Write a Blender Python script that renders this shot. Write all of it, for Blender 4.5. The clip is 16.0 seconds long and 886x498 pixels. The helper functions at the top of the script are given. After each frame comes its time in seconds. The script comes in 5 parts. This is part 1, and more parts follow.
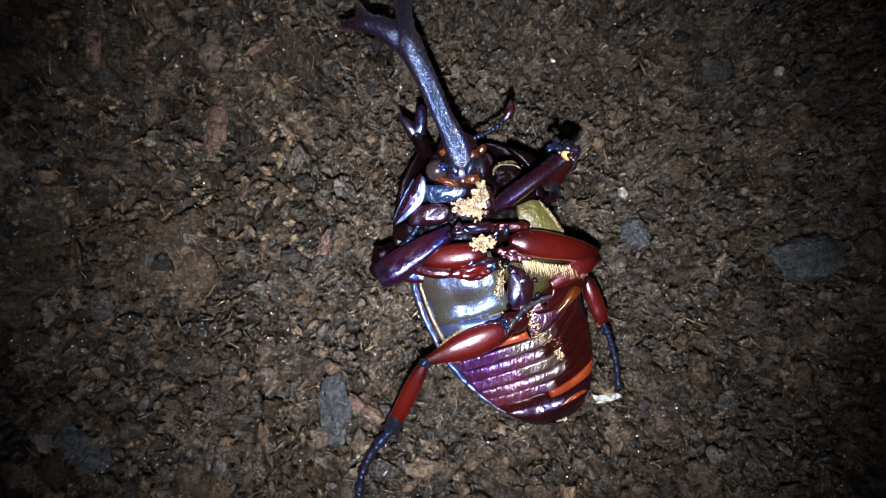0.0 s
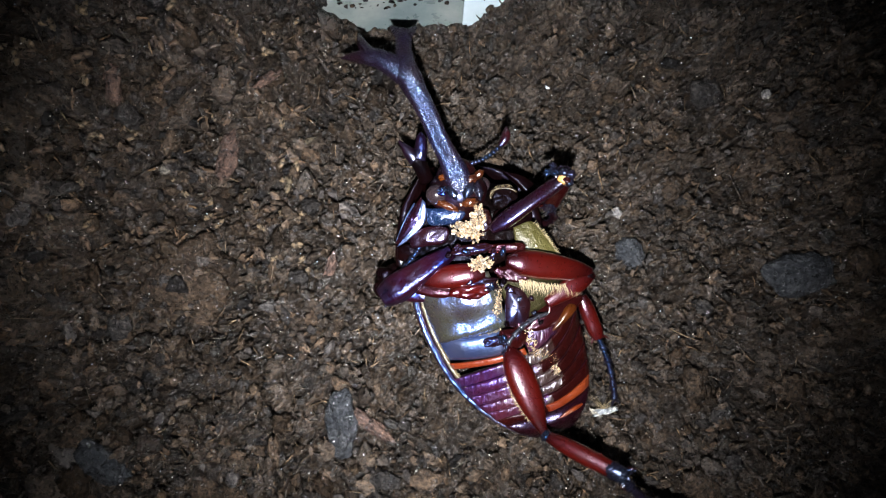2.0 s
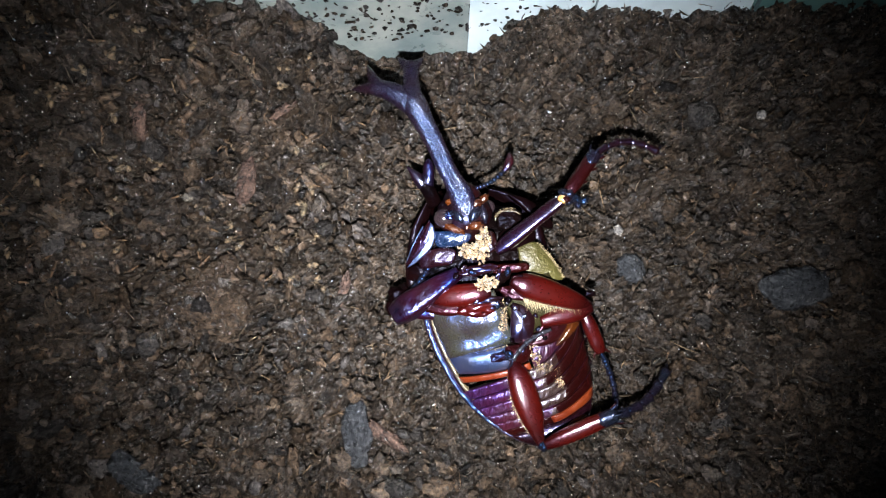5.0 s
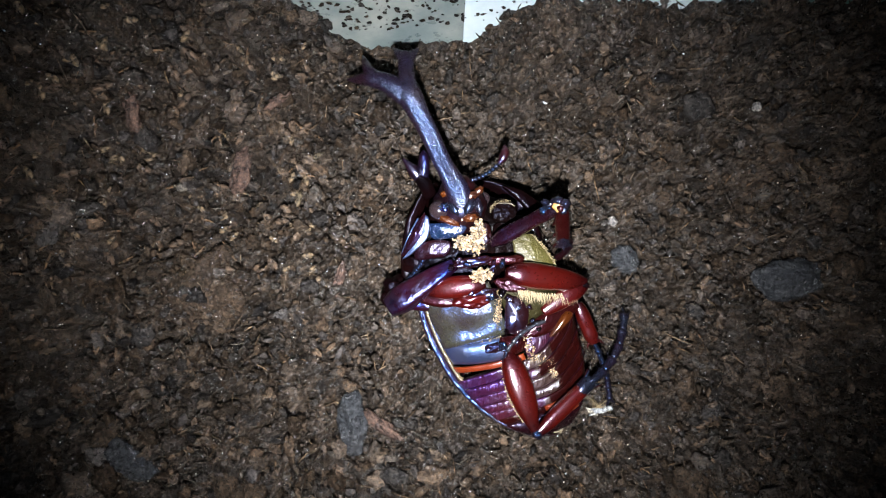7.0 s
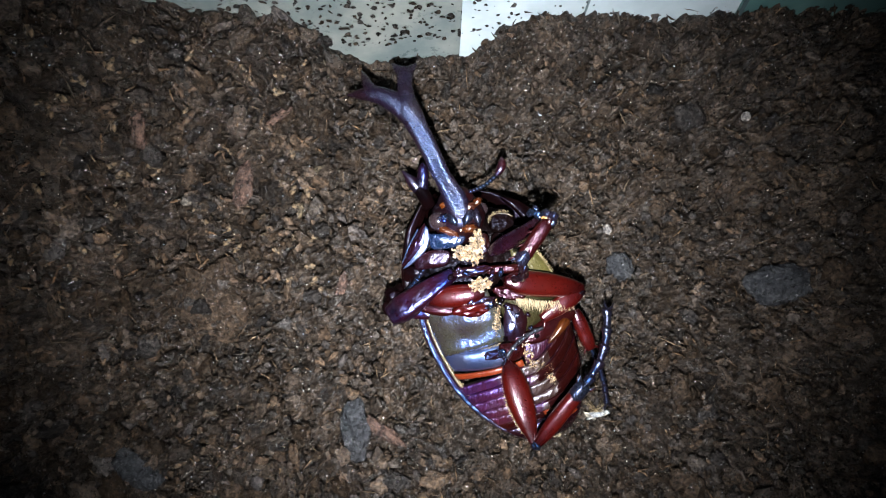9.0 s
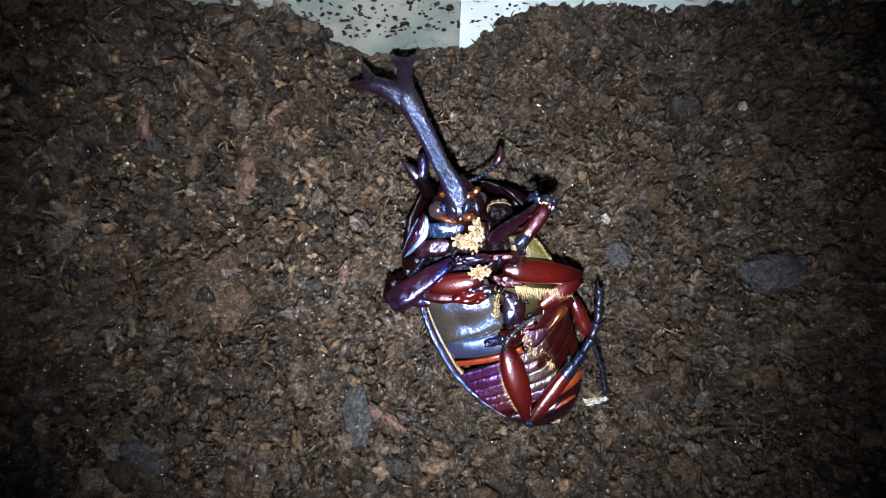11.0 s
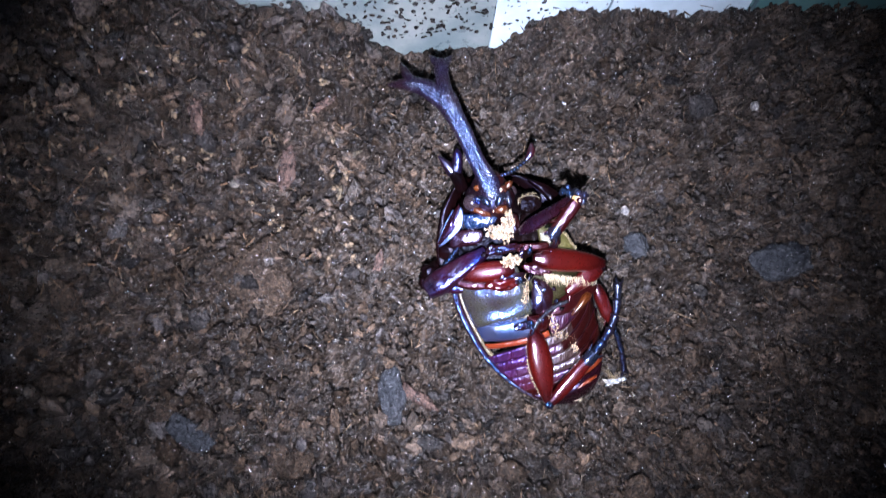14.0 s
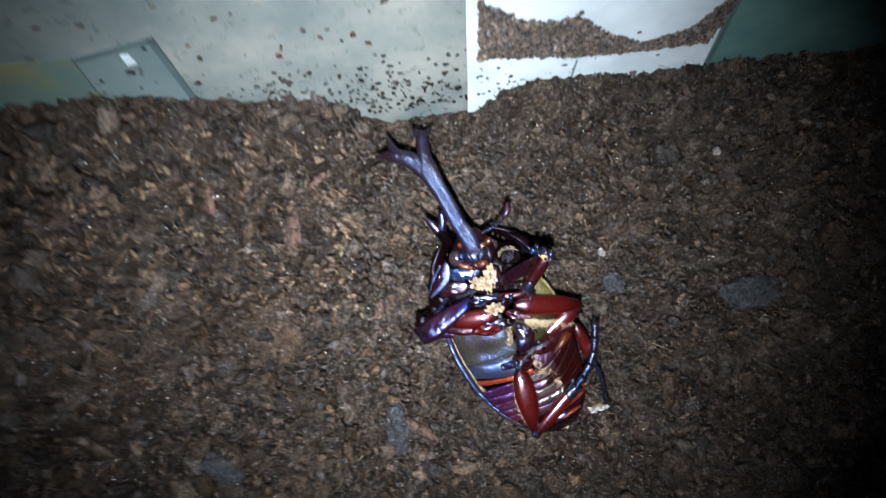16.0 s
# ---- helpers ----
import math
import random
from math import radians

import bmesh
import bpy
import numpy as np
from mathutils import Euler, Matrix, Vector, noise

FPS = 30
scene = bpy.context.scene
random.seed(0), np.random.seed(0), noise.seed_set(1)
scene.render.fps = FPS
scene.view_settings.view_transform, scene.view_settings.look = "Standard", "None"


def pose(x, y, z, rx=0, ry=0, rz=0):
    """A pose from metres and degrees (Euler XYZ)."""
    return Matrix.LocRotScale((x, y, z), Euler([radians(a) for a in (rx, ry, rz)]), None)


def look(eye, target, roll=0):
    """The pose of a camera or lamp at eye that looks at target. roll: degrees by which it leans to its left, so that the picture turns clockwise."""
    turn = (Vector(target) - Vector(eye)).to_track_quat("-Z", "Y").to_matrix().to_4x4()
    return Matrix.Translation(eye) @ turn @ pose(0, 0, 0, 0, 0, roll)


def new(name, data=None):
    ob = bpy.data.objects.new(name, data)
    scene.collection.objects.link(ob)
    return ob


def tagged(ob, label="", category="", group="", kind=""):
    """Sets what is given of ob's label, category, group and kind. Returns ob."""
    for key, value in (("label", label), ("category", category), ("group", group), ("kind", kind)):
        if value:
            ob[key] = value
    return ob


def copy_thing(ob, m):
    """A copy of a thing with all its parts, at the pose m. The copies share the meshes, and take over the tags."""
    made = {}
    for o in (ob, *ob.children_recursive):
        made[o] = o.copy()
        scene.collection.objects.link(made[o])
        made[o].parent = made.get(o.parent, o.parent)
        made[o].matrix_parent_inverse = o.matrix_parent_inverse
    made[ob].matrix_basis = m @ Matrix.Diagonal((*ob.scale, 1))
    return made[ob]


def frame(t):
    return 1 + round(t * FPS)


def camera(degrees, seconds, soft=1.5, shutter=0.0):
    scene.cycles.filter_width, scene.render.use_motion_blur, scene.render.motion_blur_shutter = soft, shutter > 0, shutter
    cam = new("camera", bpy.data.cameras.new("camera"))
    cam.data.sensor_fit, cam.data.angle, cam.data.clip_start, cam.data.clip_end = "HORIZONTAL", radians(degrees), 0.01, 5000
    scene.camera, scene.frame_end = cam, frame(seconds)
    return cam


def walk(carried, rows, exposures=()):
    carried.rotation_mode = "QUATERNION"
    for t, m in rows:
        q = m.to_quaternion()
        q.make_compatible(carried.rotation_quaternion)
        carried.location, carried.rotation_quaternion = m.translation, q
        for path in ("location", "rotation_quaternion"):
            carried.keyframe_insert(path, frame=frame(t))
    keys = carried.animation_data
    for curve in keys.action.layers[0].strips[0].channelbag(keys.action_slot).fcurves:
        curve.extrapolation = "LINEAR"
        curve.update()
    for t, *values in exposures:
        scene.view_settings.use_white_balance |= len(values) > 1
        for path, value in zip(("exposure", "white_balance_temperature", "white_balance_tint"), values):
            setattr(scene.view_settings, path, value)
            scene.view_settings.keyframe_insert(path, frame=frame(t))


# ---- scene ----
cam = camera(70, 16.0, soft=1.0, shutter=0.7)
PATH = [
    (0, (-0.392, -1.056, 10.835), (-0.335, -0.958, 8.839), 31.6),
    (0.5, (-0.404, -1.1, 10.92), (-0.347, -0.974, 8.925), 25.1),
    (1, (-0.348, -1.056, 10.982), (-0.302, -0.929, 8.986), 20.6),
    (1.5, (-0.294, -0.973, 11.068), (-0.258, -0.854, 9.072), 17.7),
    (2, (-0.223, -0.924, 11.317), (-0.202, -0.791, 9.321), 9.9),
    (2.5, (-0.271, -1.058, 11.038), (-0.219, -0.94, 9.042), 24.8),
    (3, (0.062, -0.998, 11.66), (0.04, -0.847, 9.666), -8.2),
    (3.5, (0.197, -0.865, 11.773), (0.161, -0.718, 9.778), -13.7),
    (4, (0.16, -0.744, 11.894), (0.118, -0.589, 9.9), -15.1),
    (4.5, (-0.019, -0.611, 11.906), (-0.057, -0.47, 9.912), -15.2),
    (5, (-0.112, -0.522, 11.898), (-0.137, -0.404, 9.902), -11.7),
    (7.5, (-0.125, -0.252, 11.953), (-0.12, -0.201, 9.953), 6.0),
    (8, (-0.301, -0.203, 11.979), (-0.277, -0.138, 9.98), 20.1),
    (10.5, (0.013, -0.225, 12.533), (-0.013, -0.16, 10.535), -22.1),
    (11, (-0.1, -0.329, 12.386), (-0.109, -0.279, 10.387), -10.6),
    (11.5, (-0.126, -0.487, 12.37), (-0.131, -0.408, 10.371), -4.5),
    (12, (-0.041, -0.681, 12.313), (-0.058, -0.583, 10.316), -9.9),
    (12.5, (-0.33, -0.397, 12.341), (-0.308, -0.291, 10.344), 11.7),
    (13, (-0.154, -0.074, 12.25), (-0.066, -0.064, 10.252), 83.8),
    (13.5, (-0.289, -0.909, 13.353), (-0.32, -0.848, 11.354), -25.6),
    (14, (-1.031, -0.273, 13.13), (-0.993, -0.266, 11.13), 79.3),
    (14.5, (-0.653, -0.017, 13.771), (-0.674, 0.005, 11.772), -42.5),
    (15, (-0.905, -0.257, 13.482), (-0.871, -0.22, 11.483), 42.1),
    (15.5, (-0.593, -0.13, 13.574), (-0.558, -0.086, 11.575), 37.2),
    (16, (-0.012, 1.06, 14.528), (-0.087, 1.032, 12.53), -113.7),
]
# the clip's camera: seconds, stops, kelvin, tint
EXPOSURES = [(0, -0.63, 6400, 8), (2.5, -0.56, 6400, 8), (5, -0.36, 6450, 8), (8, -0.36, 6450, 8), (12.5, -0.25, 6500, 9), (13.1, 0.03, 6050, 13), (13.6, 0.3, 5450, 21),
             (14.1, 0.18, 5550, 20), (14.6, 0.15, 5650, 15), (15.2, 0.15, 5950, 12), (16, 0.03, 6150, 8)]
# the path is written in centimetres
walk(cam, [(t, look(Vector(eye) / 100, Vector(target) / 100, roll)) for t, eye, target, roll in PATH],
     exposures=EXPOSURES)

# ---- light: one small white torch beside the lens, and a dim room ----
world = bpy.data.worlds.new("night_room")
world.use_nodes = True
world.node_tree.nodes["Background"].inputs["Color"].default_value = (0.55, 0.7, 1.0, 1)
world.node_tree.nodes["Background"].inputs["Strength"].default_value = 0.02
scene.world = world

# the unseen torch stays beside the lens: its glowing chip sits at the bottom of a short black tube, added to narrow the
# beam
TORCH_LIGHT = 47500
TORCH_COLOUR = (0.978, 0.97, 1.008)
CHIP, TUBE, DEPTH = 0.0018, 0.0021, 0.0048


def torch_at(t):
    """The torch's pose beside the lens; its aim is varied a little over time to shift the light."""
    return pose(-0.001, -0.0165, 0.001, 5.8, float(np.interp(t, [0, 3, 5, 7.5, 12.5, 13.5, 14, 14.5, 16], [-0.6, 0.6, 0.8, -0.2, -0.2, -0.3, -0.8, 0.3, 2.5])), 0)

MM = 0.001


# ---- materials ----
def material(name, base, rough=0.5, metal=0.0, spec=0.5):
    """A principled material, with its node tree, its shader and a mapping in object space."""
    m = bpy.data.materials.new(name)
    m.use_nodes = True
    tree = m.node_tree
    shader = tree.nodes["Principled BSDF"]
    shader.inputs["Base Color"].default_value = (*base, 1)
    shader.inputs["Roughness"].default_value = rough
    shader.inputs["Metallic"].default_value = metal
    shader.inputs["Specular IOR Level"].default_value = spec
    return m, tree, shader


def noise_node(tree, scale, detail=4.0, rough=0.6, space="Object"):
    coords = tree.nodes.new("ShaderNodeTexCoord")
    n = tree.nodes.new("ShaderNodeTexNoise")
    n.inputs["Scale"].default_value = scale
    n.inputs["Detail"].default_value = detail
    n.inputs["Roughness"].default_value = rough
    tree.links.new(coords.outputs[space], n.inputs["Vector"])
    return n


def ramp(tree, source, stops):
    r = tree.nodes.new("ShaderNodeValToRGB")
    while len(r.color_ramp.elements) < len(stops):
        r.color_ramp.elements.new(0.5)
    for e, (p, c) in zip(r.color_ramp.elements, stops):
        e.position, e.color = p, (*c, 1)
    tree.links.new(source, r.inputs["Fac"])
    return r.outputs["Color"]


def mixed(tree, fac, a, b, mode="MIX"):
    n = tree.nodes.new("ShaderNodeMix")
    n.data_type, n.blend_type = "RGBA", mode
    for sock, value in ((n.inputs[0], fac), (n.inputs[6], a), (n.inputs[7], b)):
        if isinstance(value, bpy.types.NodeSocket):
            tree.links.new(value, sock)
        else:
            sock.default_value = value if isinstance(value, float) else (*value, 1)
    return n.outputs[2]


def bumped(tree, shader, height, strength, distance):
    b = tree.nodes.new("ShaderNodeBump")
    b.inputs["Strength"].default_value = strength
    b.inputs["Distance"].default_value = distance
    tree.links.new(height, b.inputs["Height"])
    tree.links.new(b.outputs["Normal"], shader.inputs["Normal"])


def crumb_material(name, dark, mid, light, per_piece=True, rough=0.85, glint=0.16, speckle=0.75, by_clod=False):
    """Peaty soil: every crumb its own tone, a clotted surface, fine pits shaded in the colour, and damp glints."""
    m, tree, shader = material(name, mid, rough, spec=0.5)
    fine = noise_node(tree, 1450, 5, 0.72)
    clot = noise_node(tree, 600, 3, 0.6)
    wide = noise_node(tree, 60, 3, 0.5)
    if per_piece:
        geo = tree.nodes.new("ShaderNodeNewGeometry")
        tone = geo.outputs["Random Per Island"]
    elif by_clod:
        own = tree.nodes.new("ShaderNodeAttribute")
        own.attribute_name = "tone"
        tone = own.outputs["Fac"]
    else:
        tone = wide.outputs["Fac"]
    col = ramp(tree, tone, [(0.0, dark), (0.3, tuple(0.5 * (a + b) for a, b in zip(dark, mid))), (0.6, mid), (0.93, light), (0.99, tuple(min(0.6, c * 1.4) for c in light))])
    # shade of the small gaps is put into the colour: low spots dark, tops light
    col = mixed(tree, speckle, col, ramp(tree, fine.outputs["Fac"], [(0.35, (0.1, 0.1, 0.11)), (0.5, (0.82, 0.82, 0.83)), (0.67, (2.45, 2.35, 2.2))]), "MULTIPLY")
    col = mixed(tree, 0.5, col, ramp(tree, clot.outputs["Fac"], [(0.36, (0.4, 0.4, 0.43)), (0.64, (1.6, 1.55, 1.48))]), "MULTIPLY")
    col = mixed(tree, 0.5, col, ramp(tree, wide.outputs["Fac"], [(0.35, (0.75, 0.78, 0.82)), (0.65, (1.15, 1.1, 1.05))]), "MULTIPLY")
    tree.links.new(col, shader.inputs["Base Color"])
    wet = noise_node(tree, 1300, 3, 0.6)
    if per_piece or by_clod:
        pick = tree.nodes.new("ShaderNodeTexWhiteNoise")
        pick.noise_dimensions = "1D"
        spread = tree.nodes.new("ShaderNodeMath")
        spread.operation = "MULTIPLY"
        spread.inputs[1].default_value = 977.0
        tree.links.new(tone, spread.inputs[0])
        tree.links.new(spread.outputs[0], pick.inputs["W"])
        damp = pick.outputs["Value"]
        hue = ramp(tree, pick.outputs["Color"], [(0.2, (0.8, 0.97, 1.24)), (0.4, (0.98, 1.0, 1.0)), (0.62, (1.04, 1.0, 0.93)), (0.85, (1.09, 1.0, 0.9))])
        tree.links.new(mixed(tree, 1.0, col, hue, "MULTIPLY"), shader.inputs["Base Color"])
    else:
        damp = clot.outputs["Fac"]
    shine = tree.nodes.new("ShaderNodeMath")
    shine.operation = "ADD"
    tree.links.new(ramp(tree, damp, [(0.6, (0.05,) * 3), (0.88, (0.55,) * 3)]), shine.inputs[0])
    tree.links.new(ramp(tree, wet.outputs["Fac"], [(0.43, (1.0,) * 3), (0.46, (0.0,) * 3)]), shine.inputs[1])
    tree.links.new(shine.outputs[0], shader.inputs["Specular IOR Level"])
    tree.links.new(ramp(tree, wet.outputs["Fac"], [(0.42, (glint,) * 3), (0.48, (0.5,) * 3)]), shader.inputs["Roughness"])
    both = tree.nodes.new("ShaderNodeMath")
    both.operation = "ADD"
    tree.links.new(fine.outputs["Fac"], both.inputs[0])
    tree.links.new(clot.outputs["Fac"], both.inputs[1])
    bumped(tree, shader, both.outputs[0], 1.0, 0.00055)
    return m


def chitin_material(name, base, second, rough=0.3, sheen=(0.5, 0.62, 1.0), pits=0.15, pit_scale=1800, coat=0.9, ior=1.5, grains=False, streaks=0.0, ends=False, wax=0.17, wax_ior=1.5):
    """Beetle shell: dark polished chitin with uneven colour, fine pits and a bluish metallic gloss in places."""
    m, tree, shader = material(name, base, rough, spec=0.5)
    blotch = noise_node(tree, 160, 3, 0.55)
    gloss = noise_node(tree, 110, 2, 0.5)
    pit = noise_node(tree, pit_scale, 3, 0.6)
    pit_height = pit.outputs["Fac"]
    if grains:
        cells = tree.nodes.new("ShaderNodeTexVoronoi")
        cells.inputs["Scale"].default_value = pit_scale
        where = tree.nodes.new("ShaderNodeTexCoord")
        tree.links.new(where.outputs["Object"], cells.inputs["Vector"])
        pit_height = cells.outputs["Distance"]
    soft = noise_node(tree, 420, 2, 0.5)
    colour = ramp(tree, blotch.outputs["Fac"], [(0.35, base), (0.68, second)])
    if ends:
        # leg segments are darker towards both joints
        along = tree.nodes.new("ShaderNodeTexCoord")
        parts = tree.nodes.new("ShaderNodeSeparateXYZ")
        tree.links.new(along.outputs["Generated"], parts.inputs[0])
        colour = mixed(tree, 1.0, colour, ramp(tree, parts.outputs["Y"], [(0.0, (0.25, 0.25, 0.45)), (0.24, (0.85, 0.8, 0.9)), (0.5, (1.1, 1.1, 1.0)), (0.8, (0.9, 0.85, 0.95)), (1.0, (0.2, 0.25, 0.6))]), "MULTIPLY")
    tree.links.new(colour, shader.inputs["Base Color"])
    tree.links.new(ramp(tree, pit.outputs["Fac"], [(0.35, (rough * 0.9,) * 3), (0.7, (rough * 1.15,) * 3)]), shader.inputs["Roughness"])
    tree.links.new(ramp(tree, gloss.outputs["Fac"], [(0.46, sheen), (0.72, (0.95, 0.92, 1.0))]), shader.inputs["Specular Tint"])
    shader.inputs["IOR"].default_value = ior
    shader.inputs["Coat Weight"].default_value = coat
    shader.inputs["Coat Roughness"].default_value = wax
    shader.inputs["Coat IOR"].default_value = wax_ior
    relief = tree.nodes.new("ShaderNodeMath")
    relief.operation = "MULTIPLY_ADD"
    tree.links.new(soft.outputs["Fac"], relief.inputs[0])
    relief.inputs[1].default_value = 0.4 if grains else 2.0
    tree.links.new(pit_height, relief.inputs[2])
    height = relief.outputs[0]
    if streaks:
        # shallow wrinkles along the body
        place_at = tree.nodes.new("ShaderNodeTexCoord")
        turned = tree.nodes.new("ShaderNodeMapping")
        turned.inputs["Rotation"].default_value = (0, 0, -0.34)
        turned.inputs["Scale"].default_value = (1100, 260, 260)
        wrinkle = tree.nodes.new("ShaderNodeTexNoise")
        wrinkle.inputs["Scale"].default_value = 1.0
        wrinkle.inputs["Detail"].default_value = 4.0
        tree.links.new(place_at.outputs["Object"], turned.inputs["Vector"])
        tree.links.new(turned.outputs["Vector"], wrinkle.inputs["Vector"])
        folded = tree.nodes.new("ShaderNodeMath")
        folded.operation = "MULTIPLY_ADD"
        tree.links.new(wrinkle.outputs["Fac"], folded.inputs[0])
        folded.inputs[1].default_value = streaks
        tree.links.new(height, folded.inputs[2])
        height = folded.outputs[0]
    bumped(tree, shader, height, pits, 0.0003)
    tree.links.new(shader.inputs["Normal"].links[0].from_socket, shader.inputs["Coat Normal"])
    return m


SOIL = crumb_material("dark_peat_crumbs", (0.0105, 0.0082, 0.0064), (0.0305, 0.0229, 0.0170), (0.061, 0.0462, 0.0352), speckle=0.72)
SOIL_CLOD = crumb_material("peat_clods", (0.022, 0.0162, 0.0118), (0.039, 0.0285, 0.0205), (0.052, 0.0392, 0.029), per_piece=False)
SOIL_BED = crumb_material("peat_bed", (0.0095, 0.0075, 0.006), (0.0290, 0.0219, 0.0163), (0.054, 0.0412, 0.0315), per_piece=False, by_clod=True, speckle=0.68)
BARK = crumb_material("bark_chips", (0.05, 0.033, 0.0275), (0.078, 0.052, 0.043), (0.104, 0.073, 0.061))
BARK_FLAKE = crumb_material("brown_bark_flakes", (0.034, 0.025, 0.0185), (0.054, 0.0395, 0.029), (0.078, 0.059, 0.044))
PALE_WOOD = crumb_material("pale_splinters", (0.05, 0.034, 0.02), (0.09, 0.06, 0.036), (0.17, 0.12, 0.07))
CLOD = crumb_material("grey_clods", (0.018, 0.0197, 0.0222), (0.029, 0.0318, 0.0362), (0.043, 0.0465, 0.052), per_piece=False, speckle=0.75, glint=0.2)
GREY_LUMP = crumb_material("greyish_lumps", (0.018, 0.0165, 0.0155), (0.0275, 0.0256, 0.0248), (0.04, 0.0375, 0.0365), per_piece=False)
GRAIN = crumb_material("pale_grains", (0.08, 0.062, 0.045), (0.12, 0.1, 0.075), (0.2, 0.17, 0.14))
WHITE_GRAIN = crumb_material("white_grains", (0.25, 0.25, 0.23), (0.36, 0.35, 0.32), (0.45, 0.45, 0.42))
TAN_WOOD = crumb_material("tan_wood_chips", (0.06, 0.048, 0.033), (0.11, 0.089, 0.06), (0.2, 0.162, 0.11))
FIBRE = crumb_material("root_shreds", (0.026, 0.019, 0.013), (0.06, 0.043, 0.029), (0.12, 0.088, 0.058))
# near-white colour for added grains that imitate glints on the peat
GLINT_DUST = crumb_material("glint_dust", (0.12, 0.11, 0.1), (0.4, 0.39, 0.37), (0.75, 0.75, 0.75), glint=0.1)
SMEAR = crumb_material("dry_soil_crust", (0.04, 0.034, 0.029), (0.085, 0.07, 0.058), (0.15, 0.125, 0.105))
SAND = crumb_material("yellow_meal", (0.15, 0.105, 0.065), (0.29, 0.215, 0.135), (0.42, 0.33, 0.23), speckle=0.5)

SHELL = chitin_material("black_brown_shell", (0.003, 0.001, 0.0014), (0.008, 0.0014, 0.0013), 0.3, (0.12, 0.28, 1.0), pits=0.12, ior=1.4, coat=0.55, wax=0.14)
SHIELD = chitin_material("dull_red_black_shield", (0.0009, 0.0004, 0.0005), (0.0026, 0.0006, 0.0006), 0.32, (0.3, 0.3, 0.9), pits=0.35, ior=1.12, coat=0.1, wax=0.18)
THROAT_BLUE = chitin_material("wrinkled_blue_throat", (0.004, 0.008, 0.028), (0.003, 0.012, 0.03), 0.26, (0.08, 0.28, 1.0), pits=1.0, pit_scale=900, ior=2.1, coat=0.8, wax=0.18, wax_ior=1.7)
HORN = chitin_material("pitted_horn", (0.007, 0.0022, 0.0035), (0.004, 0.0022, 0.009), 0.27, (0.3, 0.48, 1.0), pits=0.55, pit_scale=4400, coat=0.35, ior=2.2, grains=True, wax=0.2)
# the horn's fork is worn smooth and dull
horn_tree = HORN.node_tree
horn_along = horn_tree.nodes.new("ShaderNodeTexCoord")
horn_axes = horn_tree.nodes.new("ShaderNodeSeparateXYZ")
horn_gloss = horn_tree.nodes.new("ShaderNodeMapRange")
for socket, value in zip(("From Min", "From Max", "To Min", "To Max"), (0.55, 0.8, 2.2, 1.35)):
    horn_gloss.inputs[socket].default_value = value
horn_tree.links.new(horn_along.outputs["Generated"], horn_axes.inputs[0])
horn_tree.links.new(horn_axes.outputs["Y"], horn_gloss.inputs["Value"])
horn_tree.links.new(horn_gloss.outputs["Result"], horn_tree.nodes["Principled BSDF"].inputs["IOR"])
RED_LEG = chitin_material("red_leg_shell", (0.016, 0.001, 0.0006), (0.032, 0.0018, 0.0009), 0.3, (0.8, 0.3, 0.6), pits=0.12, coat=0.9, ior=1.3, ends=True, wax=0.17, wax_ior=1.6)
DARK_LEG = chitin_material("purple_black_leg", (0.0016, 0.0006, 0.0024), (0.011, 0.0009, 0.0014), 0.3, (0.05, 0.18, 1.0), pits=0.7, pit_scale=600, ior=1.75, coat=0.12, wax=0.13)
FORE_PURPLE = chitin_material("purple_fore_leg", (0.0025, 0.0006, 0.0016), (0.007, 0.0008, 0.0011), 0.28, (0.24, 0.28, 1.0), pits=0.12, ior=1.6, coat=0.8, wax=0.16, wax_ior=1.65)
TARSUS = chitin_material("black_foot", (0.0025, 0.004, 0.007), (0.005, 0.002, 0.004), 0.28, (0.1, 0.34, 1.0), pits=0.3, ior=1.45, coat=0.35, wax=0.12)
BREAST = chitin_material("olive_breast_plate", (0.020, 0.020, 0.012), (0.015, 0.011, 0.010), 0.28, (0.2, 0.36, 1.0), pits=0.3, pit_scale=1500, ior=2.15, coat=0.3, streaks=0.9, wax=0.18)
DARK_BREAST = chitin_material("dark_olive_breast_plate", (0.010, 0.009, 0.0035), (0.018, 0.015, 0.006), 0.42, (0.8, 0.8, 0.5), pits=0.8, pit_scale=2400, ior=1.2, coat=0.0)
HIP_BLUE = chitin_material("blue_hip_plate", (0.012, 0.015, 0.028), (0.009, 0.011, 0.03), 0.38, (0.26, 0.44, 1.0), pits=0.2, pit_scale=2200, ior=2.4, coat=0.5, streaks=0.8, wax=0.2)
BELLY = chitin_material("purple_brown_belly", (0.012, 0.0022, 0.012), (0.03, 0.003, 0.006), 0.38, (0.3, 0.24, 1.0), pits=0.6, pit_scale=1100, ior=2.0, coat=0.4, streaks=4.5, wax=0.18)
TAIL = chitin_material("purple_black_tail", (0.003, 0.0009, 0.0018), (0.008, 0.0011, 0.0014), 0.26, (0.36, 0.3, 1.0), pits=0.16, ior=1.4, coat=0.3, streaks=1.0, wax=0.14)
# paler copy of the belly shell: the torch's highlight is put into the colour
BELLY_HIGHLIGHT = chitin_material("belly_highlight", (0.03, 0.019, 0.015), (0.012, 0.0035, 0.0025), 0.3, (0.8, 0.72, 1.0), pits=0.5, pit_scale=1300, ior=2.0, coat=0.5, streaks=4.0, wax=0.16)
